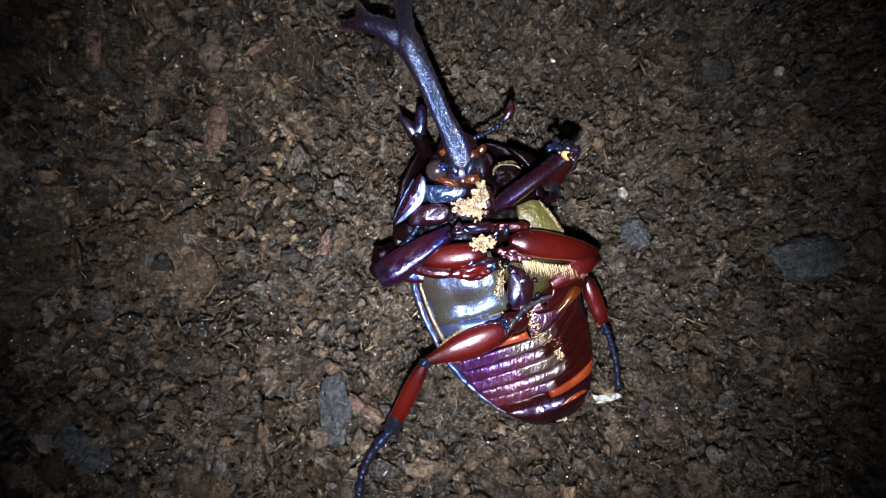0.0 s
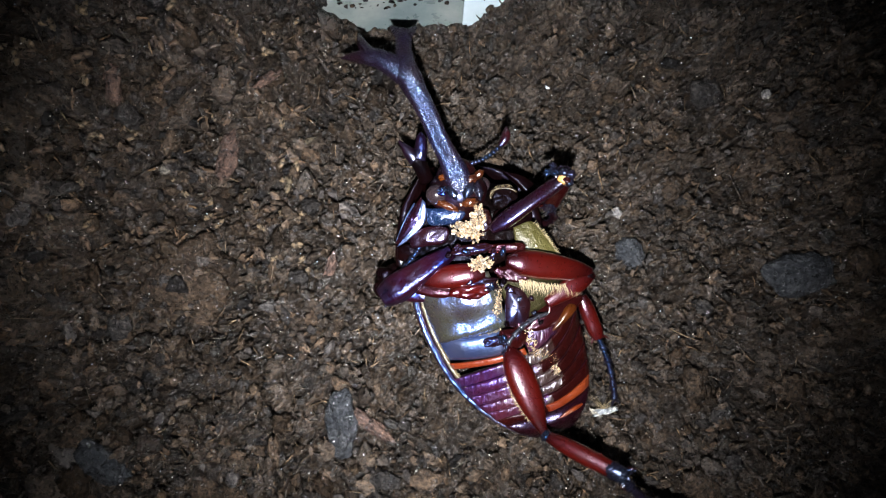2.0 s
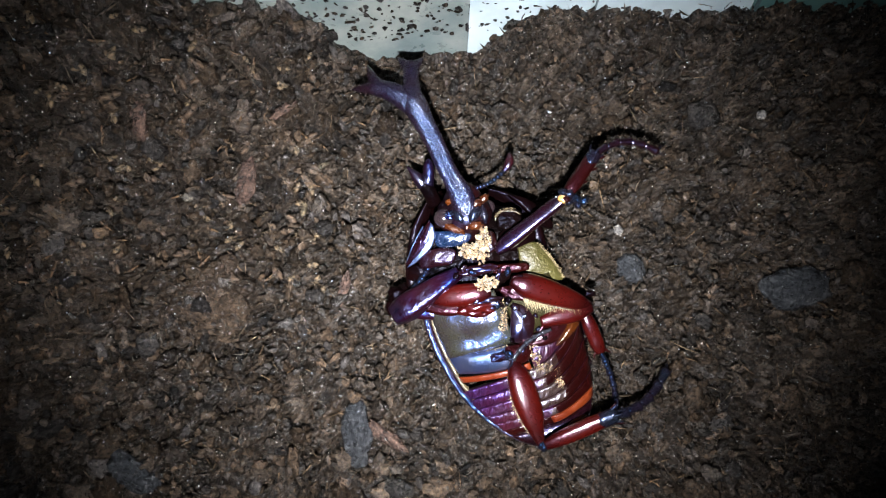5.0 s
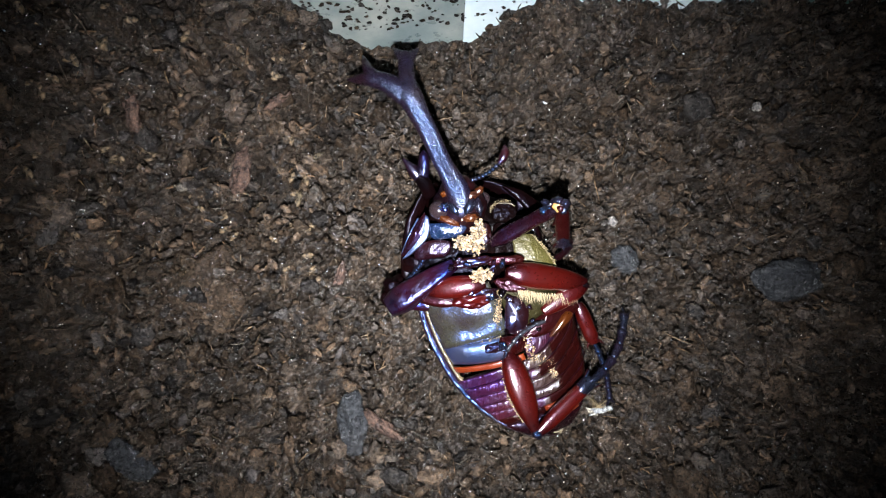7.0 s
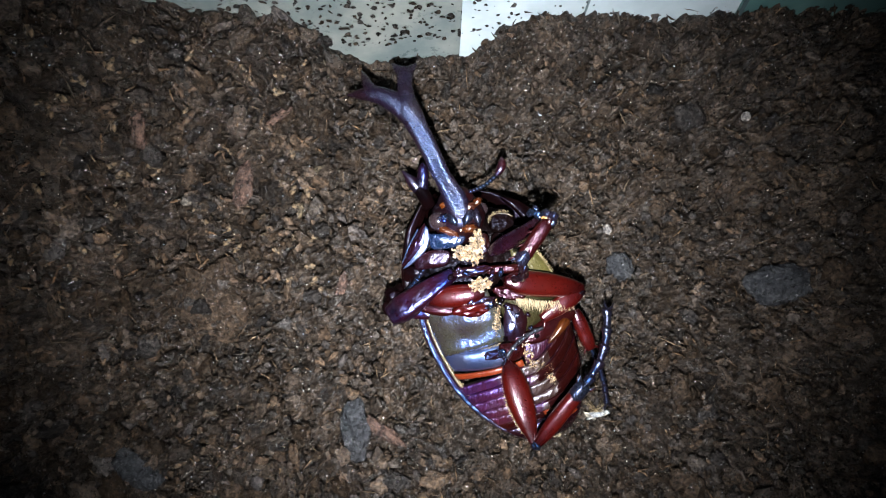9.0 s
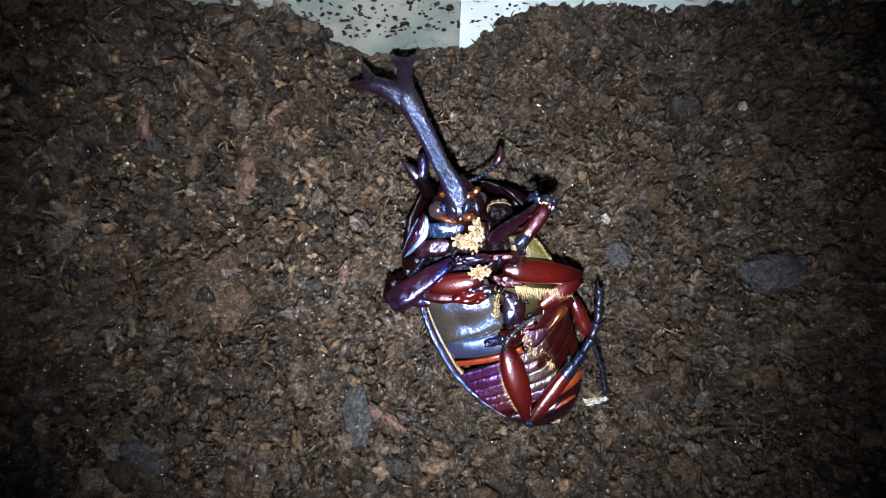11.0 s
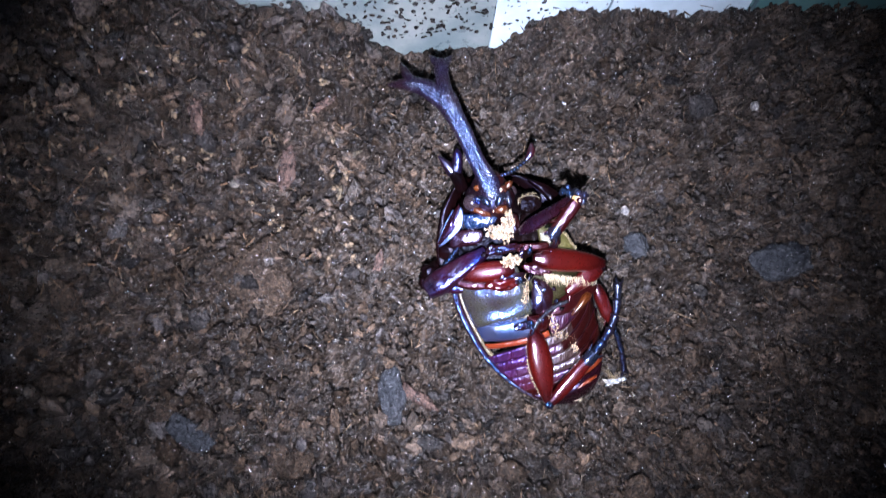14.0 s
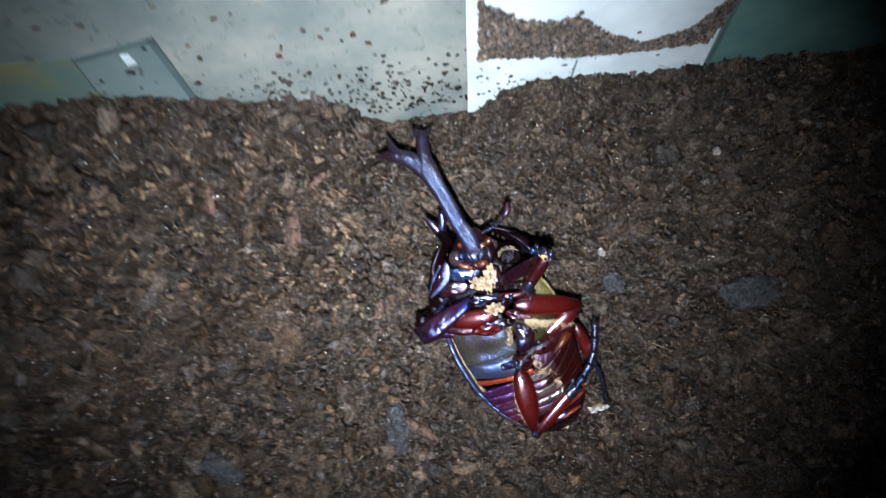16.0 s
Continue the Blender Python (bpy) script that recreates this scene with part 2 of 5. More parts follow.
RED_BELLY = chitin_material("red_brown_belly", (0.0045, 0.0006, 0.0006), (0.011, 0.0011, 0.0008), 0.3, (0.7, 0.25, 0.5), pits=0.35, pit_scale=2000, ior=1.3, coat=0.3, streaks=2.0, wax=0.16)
ORANGE = chitin_material("orange_joint_skin", (0.07, 0.008, 0.0018), (0.12, 0.02, 0.004), 0.4, (1.0, 0.8, 0.8), pits=0.3, ior=1.4, coat=0.5, streaks=1.5, wax=0.22)
AMBER = chitin_material("amber_mouth", (0.05, 0.012, 0.0016), (0.012, 0.0025, 0.001), 0.3, (1.0, 0.8, 0.7), pits=0.15, ior=1.4, coat=0.8, wax=0.14)
EYE = chitin_material("grey_eye", (0.012, 0.008, 0.010), (0.02, 0.013, 0.014), 0.16, (0.9, 0.9, 1.0), pits=0.15, coat=0.6, ior=1.5)
OLIVE = chitin_material("olive_flank_skin", (0.05, 0.044, 0.012), (0.022, 0.019, 0.006), 0.4, (1.0, 1.0, 0.75), pits=0.8, ior=1.4, coat=0.25)
RIM_HIGHLIGHT = chitin_material("blue_rim_highlight", (0.003, 0.003, 0.008), (0.012, 0.006, 0.008), 0.3, (0.16, 0.36, 1.0), pits=1.0, pit_scale=700, ior=1.8, coat=0.3)
GREY_FOOT = chitin_material("greyish_foot", (0.016, 0.015, 0.017), (0.007, 0.006, 0.009), 0.32, (0.5, 0.7, 1.0), pits=0.5, ior=1.5, coat=0.3)
MEMBRANE = chitin_material("dull_dark_membrane", (0.0008, 0.0006, 0.0006), (0.0025, 0.001, 0.001), 0.3, (0.4, 0.5, 1.0), pits=1.0, pit_scale=900, ior=1.1, coat=0.02)
GOLD_RIM = chitin_material("pale_gold_rim", (0.05, 0.038, 0.018), (0.02, 0.014, 0.009), 0.34, (1.0, 0.95, 0.85), pits=0.8, pit_scale=1200, ior=1.5, coat=0.3)
KNEE = chitin_material("cream_orange_knee_spot", (0.3, 0.14, 0.03), (0.42, 0.3, 0.16), 0.3, (1.0, 1.0, 1.0), pits=0.3, ior=1.5)
WHITE_GLINT = chitin_material("pale_glint", (0.2, 0.2, 0.22), (0.1, 0.1, 0.14), 0.25, (0.9, 0.95, 1.0), pits=0.5, ior=1.6)
HAIR = material("golden_bristles", (0.2, 0.155, 0.085), 0.5)[0]


def plastic_material():
    m, tree, shader = material("clouded_plastic", (0.42, 0.5, 0.5), 0.32, spec=0.4)
    smear = noise_node(tree, 30, 6, 0.7)
    scratch = noise_node(tree, 420, 4, 0.7)
    col = ramp(tree, smear.outputs["Fac"], [(0.32, (0.07, 0.098, 0.1)), (0.48, (0.118, 0.146, 0.146)), (0.66, (0.225, 0.238, 0.218))])
    tree.links.new(col, shader.inputs["Base Color"])
    tree.links.new(ramp(tree, scratch.outputs["Fac"], [(0.3, (0.22,) * 3), (0.7, (0.45,) * 3)]), shader.inputs["Roughness"])
    bumped(tree, shader, scratch.outputs["Fac"], 0.1, 0.0003)
    return m


def paper_material(name, a, b):
    m, tree, shader = material(name, a, 0.7)
    stain = noise_node(tree, 70, 5, 0.6)
    tree.links.new(ramp(tree, stain.outputs["Fac"], [(0.4, a), (0.7, b)]), shader.inputs["Base Color"])
    return m


PLASTIC = plastic_material()
WHITE_PAPER = paper_material("white_label_paper", (0.45, 0.53, 0.57), (0.33, 0.4, 0.43))
GREY_PAPER = paper_material("grey_green_label", (0.108, 0.152, 0.153), (0.076, 0.116, 0.12))
SLATE = paper_material("slate_border", (0.03, 0.055, 0.06), (0.045, 0.075, 0.08))
DARK_SPECK = crumb_material("dark_soil_specks", (0.006, 0.005, 0.0042), (0.014, 0.011, 0.009), (0.03, 0.023, 0.018))
RUST = crumb_material("rusty_specks", (0.03, 0.016, 0.012), (0.07, 0.035, 0.026), (0.12, 0.075, 0.045))
UNLIT_WALL = paper_material("unlit_wall_teal", (0.046, 0.112, 0.108), (0.085, 0.165, 0.155))
TEAL_PAPER = paper_material("dark_teal_label", (0.066, 0.112, 0.104), (0.15, 0.142, 0.045))


# ---- building helpers ----
def finish(ob, mat, smooth=True):
    ob.data.materials.append(mat)
    if smooth:
        ob.data.shade_smooth()
    return ob


def part(name, bm, mat, parent=None, label="", smooth=True):
    """One mesh object from a bmesh, under a thing or a part."""
    bmesh.ops.recalc_face_normals(bm, faces=bm.faces)
    me = bpy.data.meshes.new(name)
    bm.to_mesh(me)
    bm.free()
    ob = new(name, me)
    ob.parent = parent
    finish(ob, mat, smooth)
    return tagged(ob, label)


def mesh_from_arrays(name, verts, tris):
    me = bpy.data.meshes.new(name)
    me.vertices.add(len(verts))
    me.vertices.foreach_set("co", np.asarray(verts, dtype=np.float32).ravel())
    n = len(tris)
    me.loops.add(3 * n)
    me.loops.foreach_set("vertex_index", np.asarray(tris, dtype=np.int32).ravel())
    me.polygons.add(n)
    me.polygons.foreach_set("loop_start", np.arange(0, 3 * n, 3, dtype=np.int32))
    me.update(calc_edges=True)
    me.validate()
    return me


def smooth_curve(points, steps=6):
    """A Catmull-Rom curve through points given as tuples of any length."""
    p = [np.array(q, dtype=float) for q in points]
    p = [2 * p[0] - p[1], *p, 2 * p[-1] - p[-2]]
    out = []
    for i in range(1, len(p) - 2):
        for k in range(steps):
            t = k / steps
            out.append(0.5 * (2 * p[i] + (p[i + 1] - p[i - 1]) * t + (2 * p[i - 1] - 5 * p[i] + 4 * p[i + 1] - p[i + 2]) * t * t
                              + (3 * p[i] - p[i - 1] - 3 * p[i + 1] + p[i + 2]) * t ** 3))
    out.append(p[-2])
    return out


def tube(bm, points, seg=12, flat=1.0, steps=6, up=(0, 0, 1), boxy=1.0, twist=0.0):
    """A rounded limb through points (x, y, z, radius) in millimetres; flat: its thickness along up against its width;
    boxy: below 1 its section grows flat sides; twist: the section's turn about the limb."""
    line = smooth_curve(points, steps)
    rings = []
    for i, q in enumerate(line):
        a, b = line[max(i - 1, 0)][:3], line[min(i + 1, len(line) - 1)][:3]
        d = Vector(b - a).normalized()
        side = d.cross(Vector(up))
        side = side.normalized() if side.length > 1e-4 else Vector((1, 0, 0))
        top = side.cross(d)
        side, top = side * math.cos(twist) + top * math.sin(twist), top * math.cos(twist) - side * math.sin(twist)
        r = max(q[3], 0.02)
        ring = []
        for k in range(seg):
            ca, sa = (math.copysign(abs(f(2 * math.pi * (k + 0.5) / seg)) ** boxy, f(2 * math.pi * (k + 0.5) / seg)) for f in (math.cos, math.sin))
            ring.append(bm.verts.new((Vector(q[:3]) + side * r * ca + top * r * flat * sa) * MM))
        rings.append(ring)
    for r0, r1 in zip(rings, rings[1:]):
        for k in range(seg):
            bm.faces.new((r0[k], r0[(k + 1) % seg], r1[(k + 1) % seg], r1[k]))
    for ring, q in ((rings[0], line[0]), (rings[-1], line[-1])):
        tip = bm.verts.new(Vector(q[:3]) * MM)
        for k in range(seg):
            bm.faces.new((ring[k], ring[(k + 1) % seg], tip))
    return bm


def lump(bm, centre, size, turn=0.0, rough=0.0, sub=2, seed=0, boxy=1.0):
    """A rounded lump in millimetres, turned about z, with uneven skin."""
    made = bmesh.ops.create_icosphere(bm, subdivisions=sub, radius=1.0)["verts"]
    rot = Matrix.Rotation(turn, 3, "Z")
    for v in made:
        k = 1 + rough * noise.noise(v.co * 1.7 + Vector((seed * 3.1, seed, 0))) + 0.4 * rough * noise.noise(v.co * 5 + Vector((seed, 0, seed)))
        if boxy != 1.0:
            v.co = Vector([math.copysign(abs(c) ** boxy, c) for c in v.co])
        v.co = (rot @ Vector((v.co.x * size[0], v.co.y * size[1], v.co.z * size[2])) * k + Vector(centre)) * MM
    return bm


def bristle(bm, root, tip, width=0.05):
    a, b = Vector(root), Vector(tip)
    s = (b - a).cross(Vector((0.3, 0.2, 1))).normalized() * width
    w = Vector((0, 0, width))
    base = [bm.verts.new(q * MM) for q in (a + s, a - s * 0.5 + w, a - s * 0.5 - w)]
    top = bm.verts.new(b * MM)
    for k in range(3):
        bm.faces.new((base[k], base[(k + 1) % 3], top))


def step(x, a, b):
    t = np.clip((x - a) / (b - a), 0, 1)
    return t * t * (3 - 2 * t)


# ---- the torch ----
def hand_torch():
    """A small torch that points down its own -z axis, with its mouth at the origin."""
    glow = bpy.data.materials.new("white_led")
    glow.use_nodes = True
    shader = glow.node_tree.nodes["Principled BSDF"]
    shader.inputs["Base Color"].default_value = (0, 0, 0, 1)
    shader.inputs["Emission Color"].default_value = (*TORCH_COLOUR, 1)
    shader.inputs["Emission Strength"].default_value = TORCH_LIGHT
    black = material("matt_black_housing", (0.01, 0.01, 0.01), 0.8, spec=0.1)[0]
    root = tagged(new("torch"), "small black hand torch that lights the box from above", "torch", kind="structure")
    seg = 32
    bm = bmesh.new()
    rings = []
    for r, z in ((CHIP, DEPTH), (TUBE, DEPTH), (TUBE, 0.0), (0.0042, 0.0), (0.0048, 0.0006), (0.0048, 0.03), (0.0042, 0.0306), (0.001, 0.0308)):
        rings.append([bm.verts.new((r * math.cos(2 * math.pi * k / seg), r * math.sin(2 * math.pi * k / seg), z)) for k in range(seg)])
    for r0, r1 in zip(rings, rings[1:]):
        for k in range(seg):
            bm.faces.new((r0[k], r0[(k + 1) % seg], r1[(k + 1) % seg], r1[k]))
    part("barrel", bm, black, root, smooth=False)
    bm = bmesh.new()
    bmesh.ops.create_circle(bm, cap_ends=True, segments=seg, radius=CHIP * 0.99)
    for v in bm.verts:
        v.co.z = DEPTH - 0.0001
    for f in bm.faces:
        f.normal_update()
        if f.normal.z > 0:
            f.normal_flip()
    part("led", bm, glow, root, "bright white light chip", smooth=False)
    return root


torch = hand_torch()


# ---- the soil ----
def wall_y(x, z):
    """The inner face of the box's far wall, which leans outwards a little."""
    return 0.040 + 0.089 * x + 0.2 * z


# dry cracks in the soil: from, to, depth in metres
CRACKS = [(-0.060, -0.001, -0.046, 0.004, 0.004), (-0.063, -0.006, -0.060, -0.001, 0.003), (-0.046, -0.018, -0.036, -0.013, 0.003), (-0.012, -0.052, -0.004, -0.048, 0.002)]


# where larger pieces lie, no crumbs cover them: middle, half length and breadth in metres, turn in degrees
BARE = [(-0.0398, 0.0146, 0.0046, 0.0018, 82), (-0.0186, -0.0328, 0.0053, 0.0023, 94), (0.064, -0.005, 0.0058, 0.0035, 8), (0.0335, -0.0015, 0.0026, 0.0024, 20),
        (-0.061, -0.0405, 0.0052, 0.0024, -30), (-0.0134, -0.0332, 0.0042, 0.001, 145)]


def soil_height(x, y):
    """Height of the soil in metres: a hollow round the beetle, a bank towards one corner and along the wall."""
    u, v = -0.8 * x + 0.6 * y, 0.8 * x + 0.6 * y
    h = -0.0025 + 0.032 * step(u, 0.034, 0.078) + 0.006 * step(v, 0.042, 0.075)
    h = h + 0.004 * np.exp(-(((x + 0.049) / 0.011) ** 2 + ((y + 0.008) / 0.008) ** 2))
    h = h - 0.0025 * np.exp(-(((x - 0.012) / 0.02) ** 2 + ((y + 0.014) / 0.026) ** 2))
    at_wall = 0.0005 + 0.018 * step(-x, 0.015, 0.031) + 0.015 * step(-x, 0.031, 0.068) + 0.0115 * step(x, 0.002, 0.014) - 0.0042 * step(x, 0.02, 0.042) - 0.005 * step(x, 0.055, 0.09)
    h = h + (at_wall - h) * step(y - wall_y(x, 0.005), -0.022, -0.001)
    rumple = np.sin(610 * x + 5 * np.sin(330 * y)) * np.sin(540 * y + 4 * np.sin(410 * x + 1)) + 0.6 * np.sin(1500 * x + 3 * np.sin(900 * y)) * np.sin(1370 * y + 2 * np.sin(1100 * x))
    for x0, y0, x1, y1, deep in CRACKS:
        lx, ly = x1 - x0, y1 - y0
        t = np.clip(((x - x0) * lx + (y - y0) * ly) / (lx * lx + ly * ly), 0, 1)
        d = np.hypot(x - x0 - t * lx, y - y0 - t * ly + 0.0012 * np.sin(900 * x))
        h = h - deep * np.exp(-((d / 0.0011) ** 2))
    return h + 0.0007 * rumple


LEFT, RIGHT, NEAR = -0.17, 0.155, -0.16


def cells(x, y, size, seed):
    """Clods in the plane: how deep inside its clod each place lies (0 on a crevice), the clod's own chance value, and the way from its middle."""
    gx, gy = np.floor(x / size).astype(int), np.floor(y / size).astype(int)
    rng = np.random.default_rng(seed)
    grid = rng.random((3, 512, 512))
    first, second = np.full(x.shape, 9.0), np.full(x.shape, 9.0)
    chance, dx, dy = np.zeros(x.shape), np.zeros(x.shape), np.zeros(x.shape)
    for i in (-1, 0, 1):
        for k in (-1, 0, 1):
            ix, iy = (gx + i) % 512, (gy + k) % 512
            ex, ey = x / size - (gx + i + grid[0, ix, iy]), y / size - (gy + k + grid[1, ix, iy])
            d = np.hypot(ex, ey)
            closer = d < first
            second = np.where(closer, first, np.minimum(second, d))
            chance = np.where(closer, grid[2, ix, iy], chance)
            dx, dy = np.where(closer, ex, dx), np.where(closer, ey, dy)
            first = np.minimum(first, d)
    return second - first, chance, dx, dy


def soil_bed():
    """The pressed peat under the loose crumbs: clods with crevices between them, in two sizes."""
    xs = np.concatenate([np.arange(LEFT, -0.118, 0.002), np.arange(-0.118, 0.112, 0.00038), np.arange(0.112, RIGHT + 1e-6, 0.002)])
    ys = np.concatenate([np.arange(NEAR, -0.084, 0.002), np.arange(-0.084, 0.064, 0.00038)])
    gx, gy = np.meshgrid(xs, ys)
    rng = np.random.default_rng(3)
    rough = rng.normal(0, 1, gx.shape)
    clot = rough.copy()
    for _ in range(3):
        clot = (clot + np.roll(clot, 1, 0) + np.roll(clot, -1, 0) + np.roll(clot, 1, 1) + np.roll(clot, -1, 1)) / 5
    wx = gx + 0.0006 * np.sin(1900 * gy + 2 * np.sin(700 * gx)) + 0.0004 * clot
    wy = gy + 0.0006 * np.sin(1700 * gx + 2 * np.sin(800 * gy)) + 0.0004 * clot
    gz = soil_height(gx, gy) - 0.0008 + 0.0011 * clot + 0.0001 * rough
    tone = np.zeros(gx.shape)
    calm = 1 - 0.8 * step(gy - wall_y(gx, 0.01), -0.009, -0.001)
    for size, seed, deep, lean in ((0.0046, 51, 0.0032, 0.0024), (0.0021, 52, 0.0015, 0.0011)):
        inside, chance, dx, dy = cells(wx, wy, size, seed)
        turn = chance * 40.0
        gz = gz + calm * (deep * (step(inside, 0.0, 0.38) - 0.75) + lean * (np.cos(turn) * dx + np.sin(turn) * dy) + 0.5 * deep * (chance - 0.5))
        tone = tone + 0.5 * chance
    ny, nx = gx.shape
    verts = np.stack([gx, gy, gz], -1).reshape(-1, 3)
    i = (np.arange(ny - 1)[:, None] * nx + np.arange(nx - 1)[None, :]).ravel()
    tris = np.concatenate([np.stack([i, i + 1, i + nx + 1], 1), np.stack([i, i + nx + 1, i + nx], 1)])
    me = mesh_from_arrays("ground", verts, tris)
    me.attributes.new("tone", "FLOAT", "POINT").data.foreach_set("value", tone.ravel().astype(np.float32))
    ob = new("ground", me)
    finish(ob, SOIL_BED)
    return tagged(ob, "uneven bed of dark brown peat soil in a box", "soil", kind="structure")


def chunk_shapes(sub, count, seed):
    """Irregular crumb shapes of about unit radius, and their triangles."""
    shapes = []
    for k in range(count):
        bm = bmesh.new()
        bmesh.ops.create_icosphere(bm, subdivisions=sub, radius=1.0)
        off = Vector((seed + 7.3 * k, 2.1 * k, 0.5))
        for v in bm.verts:
            v.co *= 1 + 0.5 * noise.noise(v.co * 0.9 + off) + 0.45 * noise.noise(v.co * 2.4 + off) + 0.3 * noise.noise(v.co * 5.2 + off)
        cut = random.Random(seed * 100 + k)
        for _ in range(3):
            n = Vector((cut.gauss(0, 1), cut.gauss(0, 1), cut.gauss(0, 1))).normalized()
            d = cut.uniform(0.45, 0.8)
            for v in bm.verts:
                v.co -= n * max(0.0, v.co.dot(n) - d)
        bm.verts.ensure_lookup_table()
        bm.verts.index_update()
        shapes.append(np.array([v.co[:] for v in bm.verts]))
        tris = np.array([[v.index for v in f.verts] for f in bm.faces])
        bm.free()
    return shapes, tris


def turns(rng, n):
    q = rng.normal(size=(n, 4))
    q /= np.linalg.norm(q, axis=1)[:, None]
    w, x, y, z = q.T
    return np.stack([1 - 2 * (y * y + z * z), 2 * (x * y - z * w), 2 * (x * z + y * w), 2 * (x * y + z * w), 1 - 2 * (x * x + z * z),
                     2 * (y * z - x * w), 2 * (x * z - y * w), 2 * (y * z + x * w), 1 - 2 * (x * x + y * y)], 1).reshape(n, 3, 3)


def scatter(rng, shapes, tris, centres, radii, squash):
    """Crumbs at centres, joined: vertices and triangles."""
    n = len(centres)
    pick = rng.integers(0, len(shapes), n)
    base = np.stack(shapes)[pick]
    scale = radii[:, None] * np.stack([rng.uniform(0.8, 1.35, n), rng.uniform(0.65, 1.0, n), rng.uniform(*squash, n)], 1)
    verts = np.einsum("nij,nkj->nki", turns(rng, n), base * scale[:, None, :]) + centres[:, None, :]
    k = base.shape[1]
    all_tris = tris[None] + (np.arange(n) * k)[:, None, None]
    return verts.reshape(-1, 3), all_tris.reshape(-1, 3)


def soil_points(rng, spacing, x0, x1, y0, y1):
    xs, ys = np.arange(x0, x1, spacing), np.arange(y0, y1, spacing)
    gx, gy = np.meshgrid(xs, ys)
    gx = (gx + rng.uniform(-0.6, 0.6, gx.shape) * spacing).ravel()
    gy = (gy + rng.uniform(-0.6, 0.6, gy.shape) * spacing).ravel()
    keep = gy < wall_y(gx, soil_height(gx, gy)) - 0.0008
    return gx[keep], gy[keep]


def crumbs():
    """The loose peat: coarse on the bank, finer towards the dark side; nobody could count it."""
    rng = np.random.default_rng(11)
    parts, base = [], 0
    for sub, kinds, spacing, r0, r1, low, high in ((3, 14, 0.0040, 0.0009, 0.0022, -0.1, 0.6), (2, 14, 0.00160, 0.0005, 0.0012, -0.35, 0.6), (1, 8, 0.00115, 0.0002, 0.00045, -1.2, 1.4)):
        shapes, tris = chunk_shapes(sub, kinds, 5 * sub + spacing * 1000)
        x, y = soil_points(rng, spacing, -0.115, 0.108, -0.082, 0.066)
        # the loose crumbs lie in drifts
        drift = np.sin(310 * x + 2.2 * np.sin(240 * y)) + np.sin(270 * y + 2.0 * np.sin(350 * x + 1.0)) + rng.normal(0, 0.7, len(x))
        keep = drift > -0.75
        for bx, by, long, broad, turn in BARE:
            c, d = math.cos(math.radians(turn)), math.sin(math.radians(turn))
            along, aside = (x - bx) * c + (y - by) * d, (y - by) * c - (x - bx) * d
            keep &= (along / long) ** 2 + (aside / broad) ** 2 > 1
        x, y = x[keep], y[keep]
        grow = 1.15 - 0.38 * step(x, -0.04, 0.03) + 0.28 * step(-0.8 * x + 0.6 * y, 0.034, 0.07)
        grow = grow + 0.22 * step(-y, 0.012, 0.045)
        r = (r0 + (r1 - r0) * rng.random(len(x)) ** 1.8) * grow
        z = soil_height(x, y) + r * rng.uniform(low, high, len(x))
        v, t = scatter(rng, shapes, tris, np.stack([x, y, z], 1), r, (0.35, 0.8))
        parts.append((v, t + base))
        base += len(v)
    me = mesh_from_arrays("soil_crumbs", np.concatenate([p[0] for p in parts]), np.concatenate([p[1] for p in parts]))
    ob = new("soil_crumbs", me)
    finish(ob, SOIL)
    return tagged(ob, "loose dark brown peat crumbs of mixed sizes", "soil", kind="stuff")


def glint_grains():
    """Tiny pale grains strewn over the peat, added to stand for its wet glints."""
    rng = np.random.default_rng(23)
    shapes, tris = chunk_shapes(1, 5, 91)
    x, y = soil_points(rng, 0.002, -0.115, 0.105, -0.082, 0.06)
    r = 0.00005 + 0.00014 * rng.random(len(x)) ** 2.5
    z = soil_height(x, y) + rng.uniform(0.0004, 0.0017, len(x))
    v, t = scatter(rng, shapes, tris, np.stack([x, y, z], 1), r, (0.6, 1.0))
    ob = new("glint_grains", mesh_from_arrays("glint_grains", v, t))
    finish(ob, GLINT_DUST, smooth=False)
    return tagged(ob, "tiny pale grains added as glints on the peat", "grains", kind="stuff")


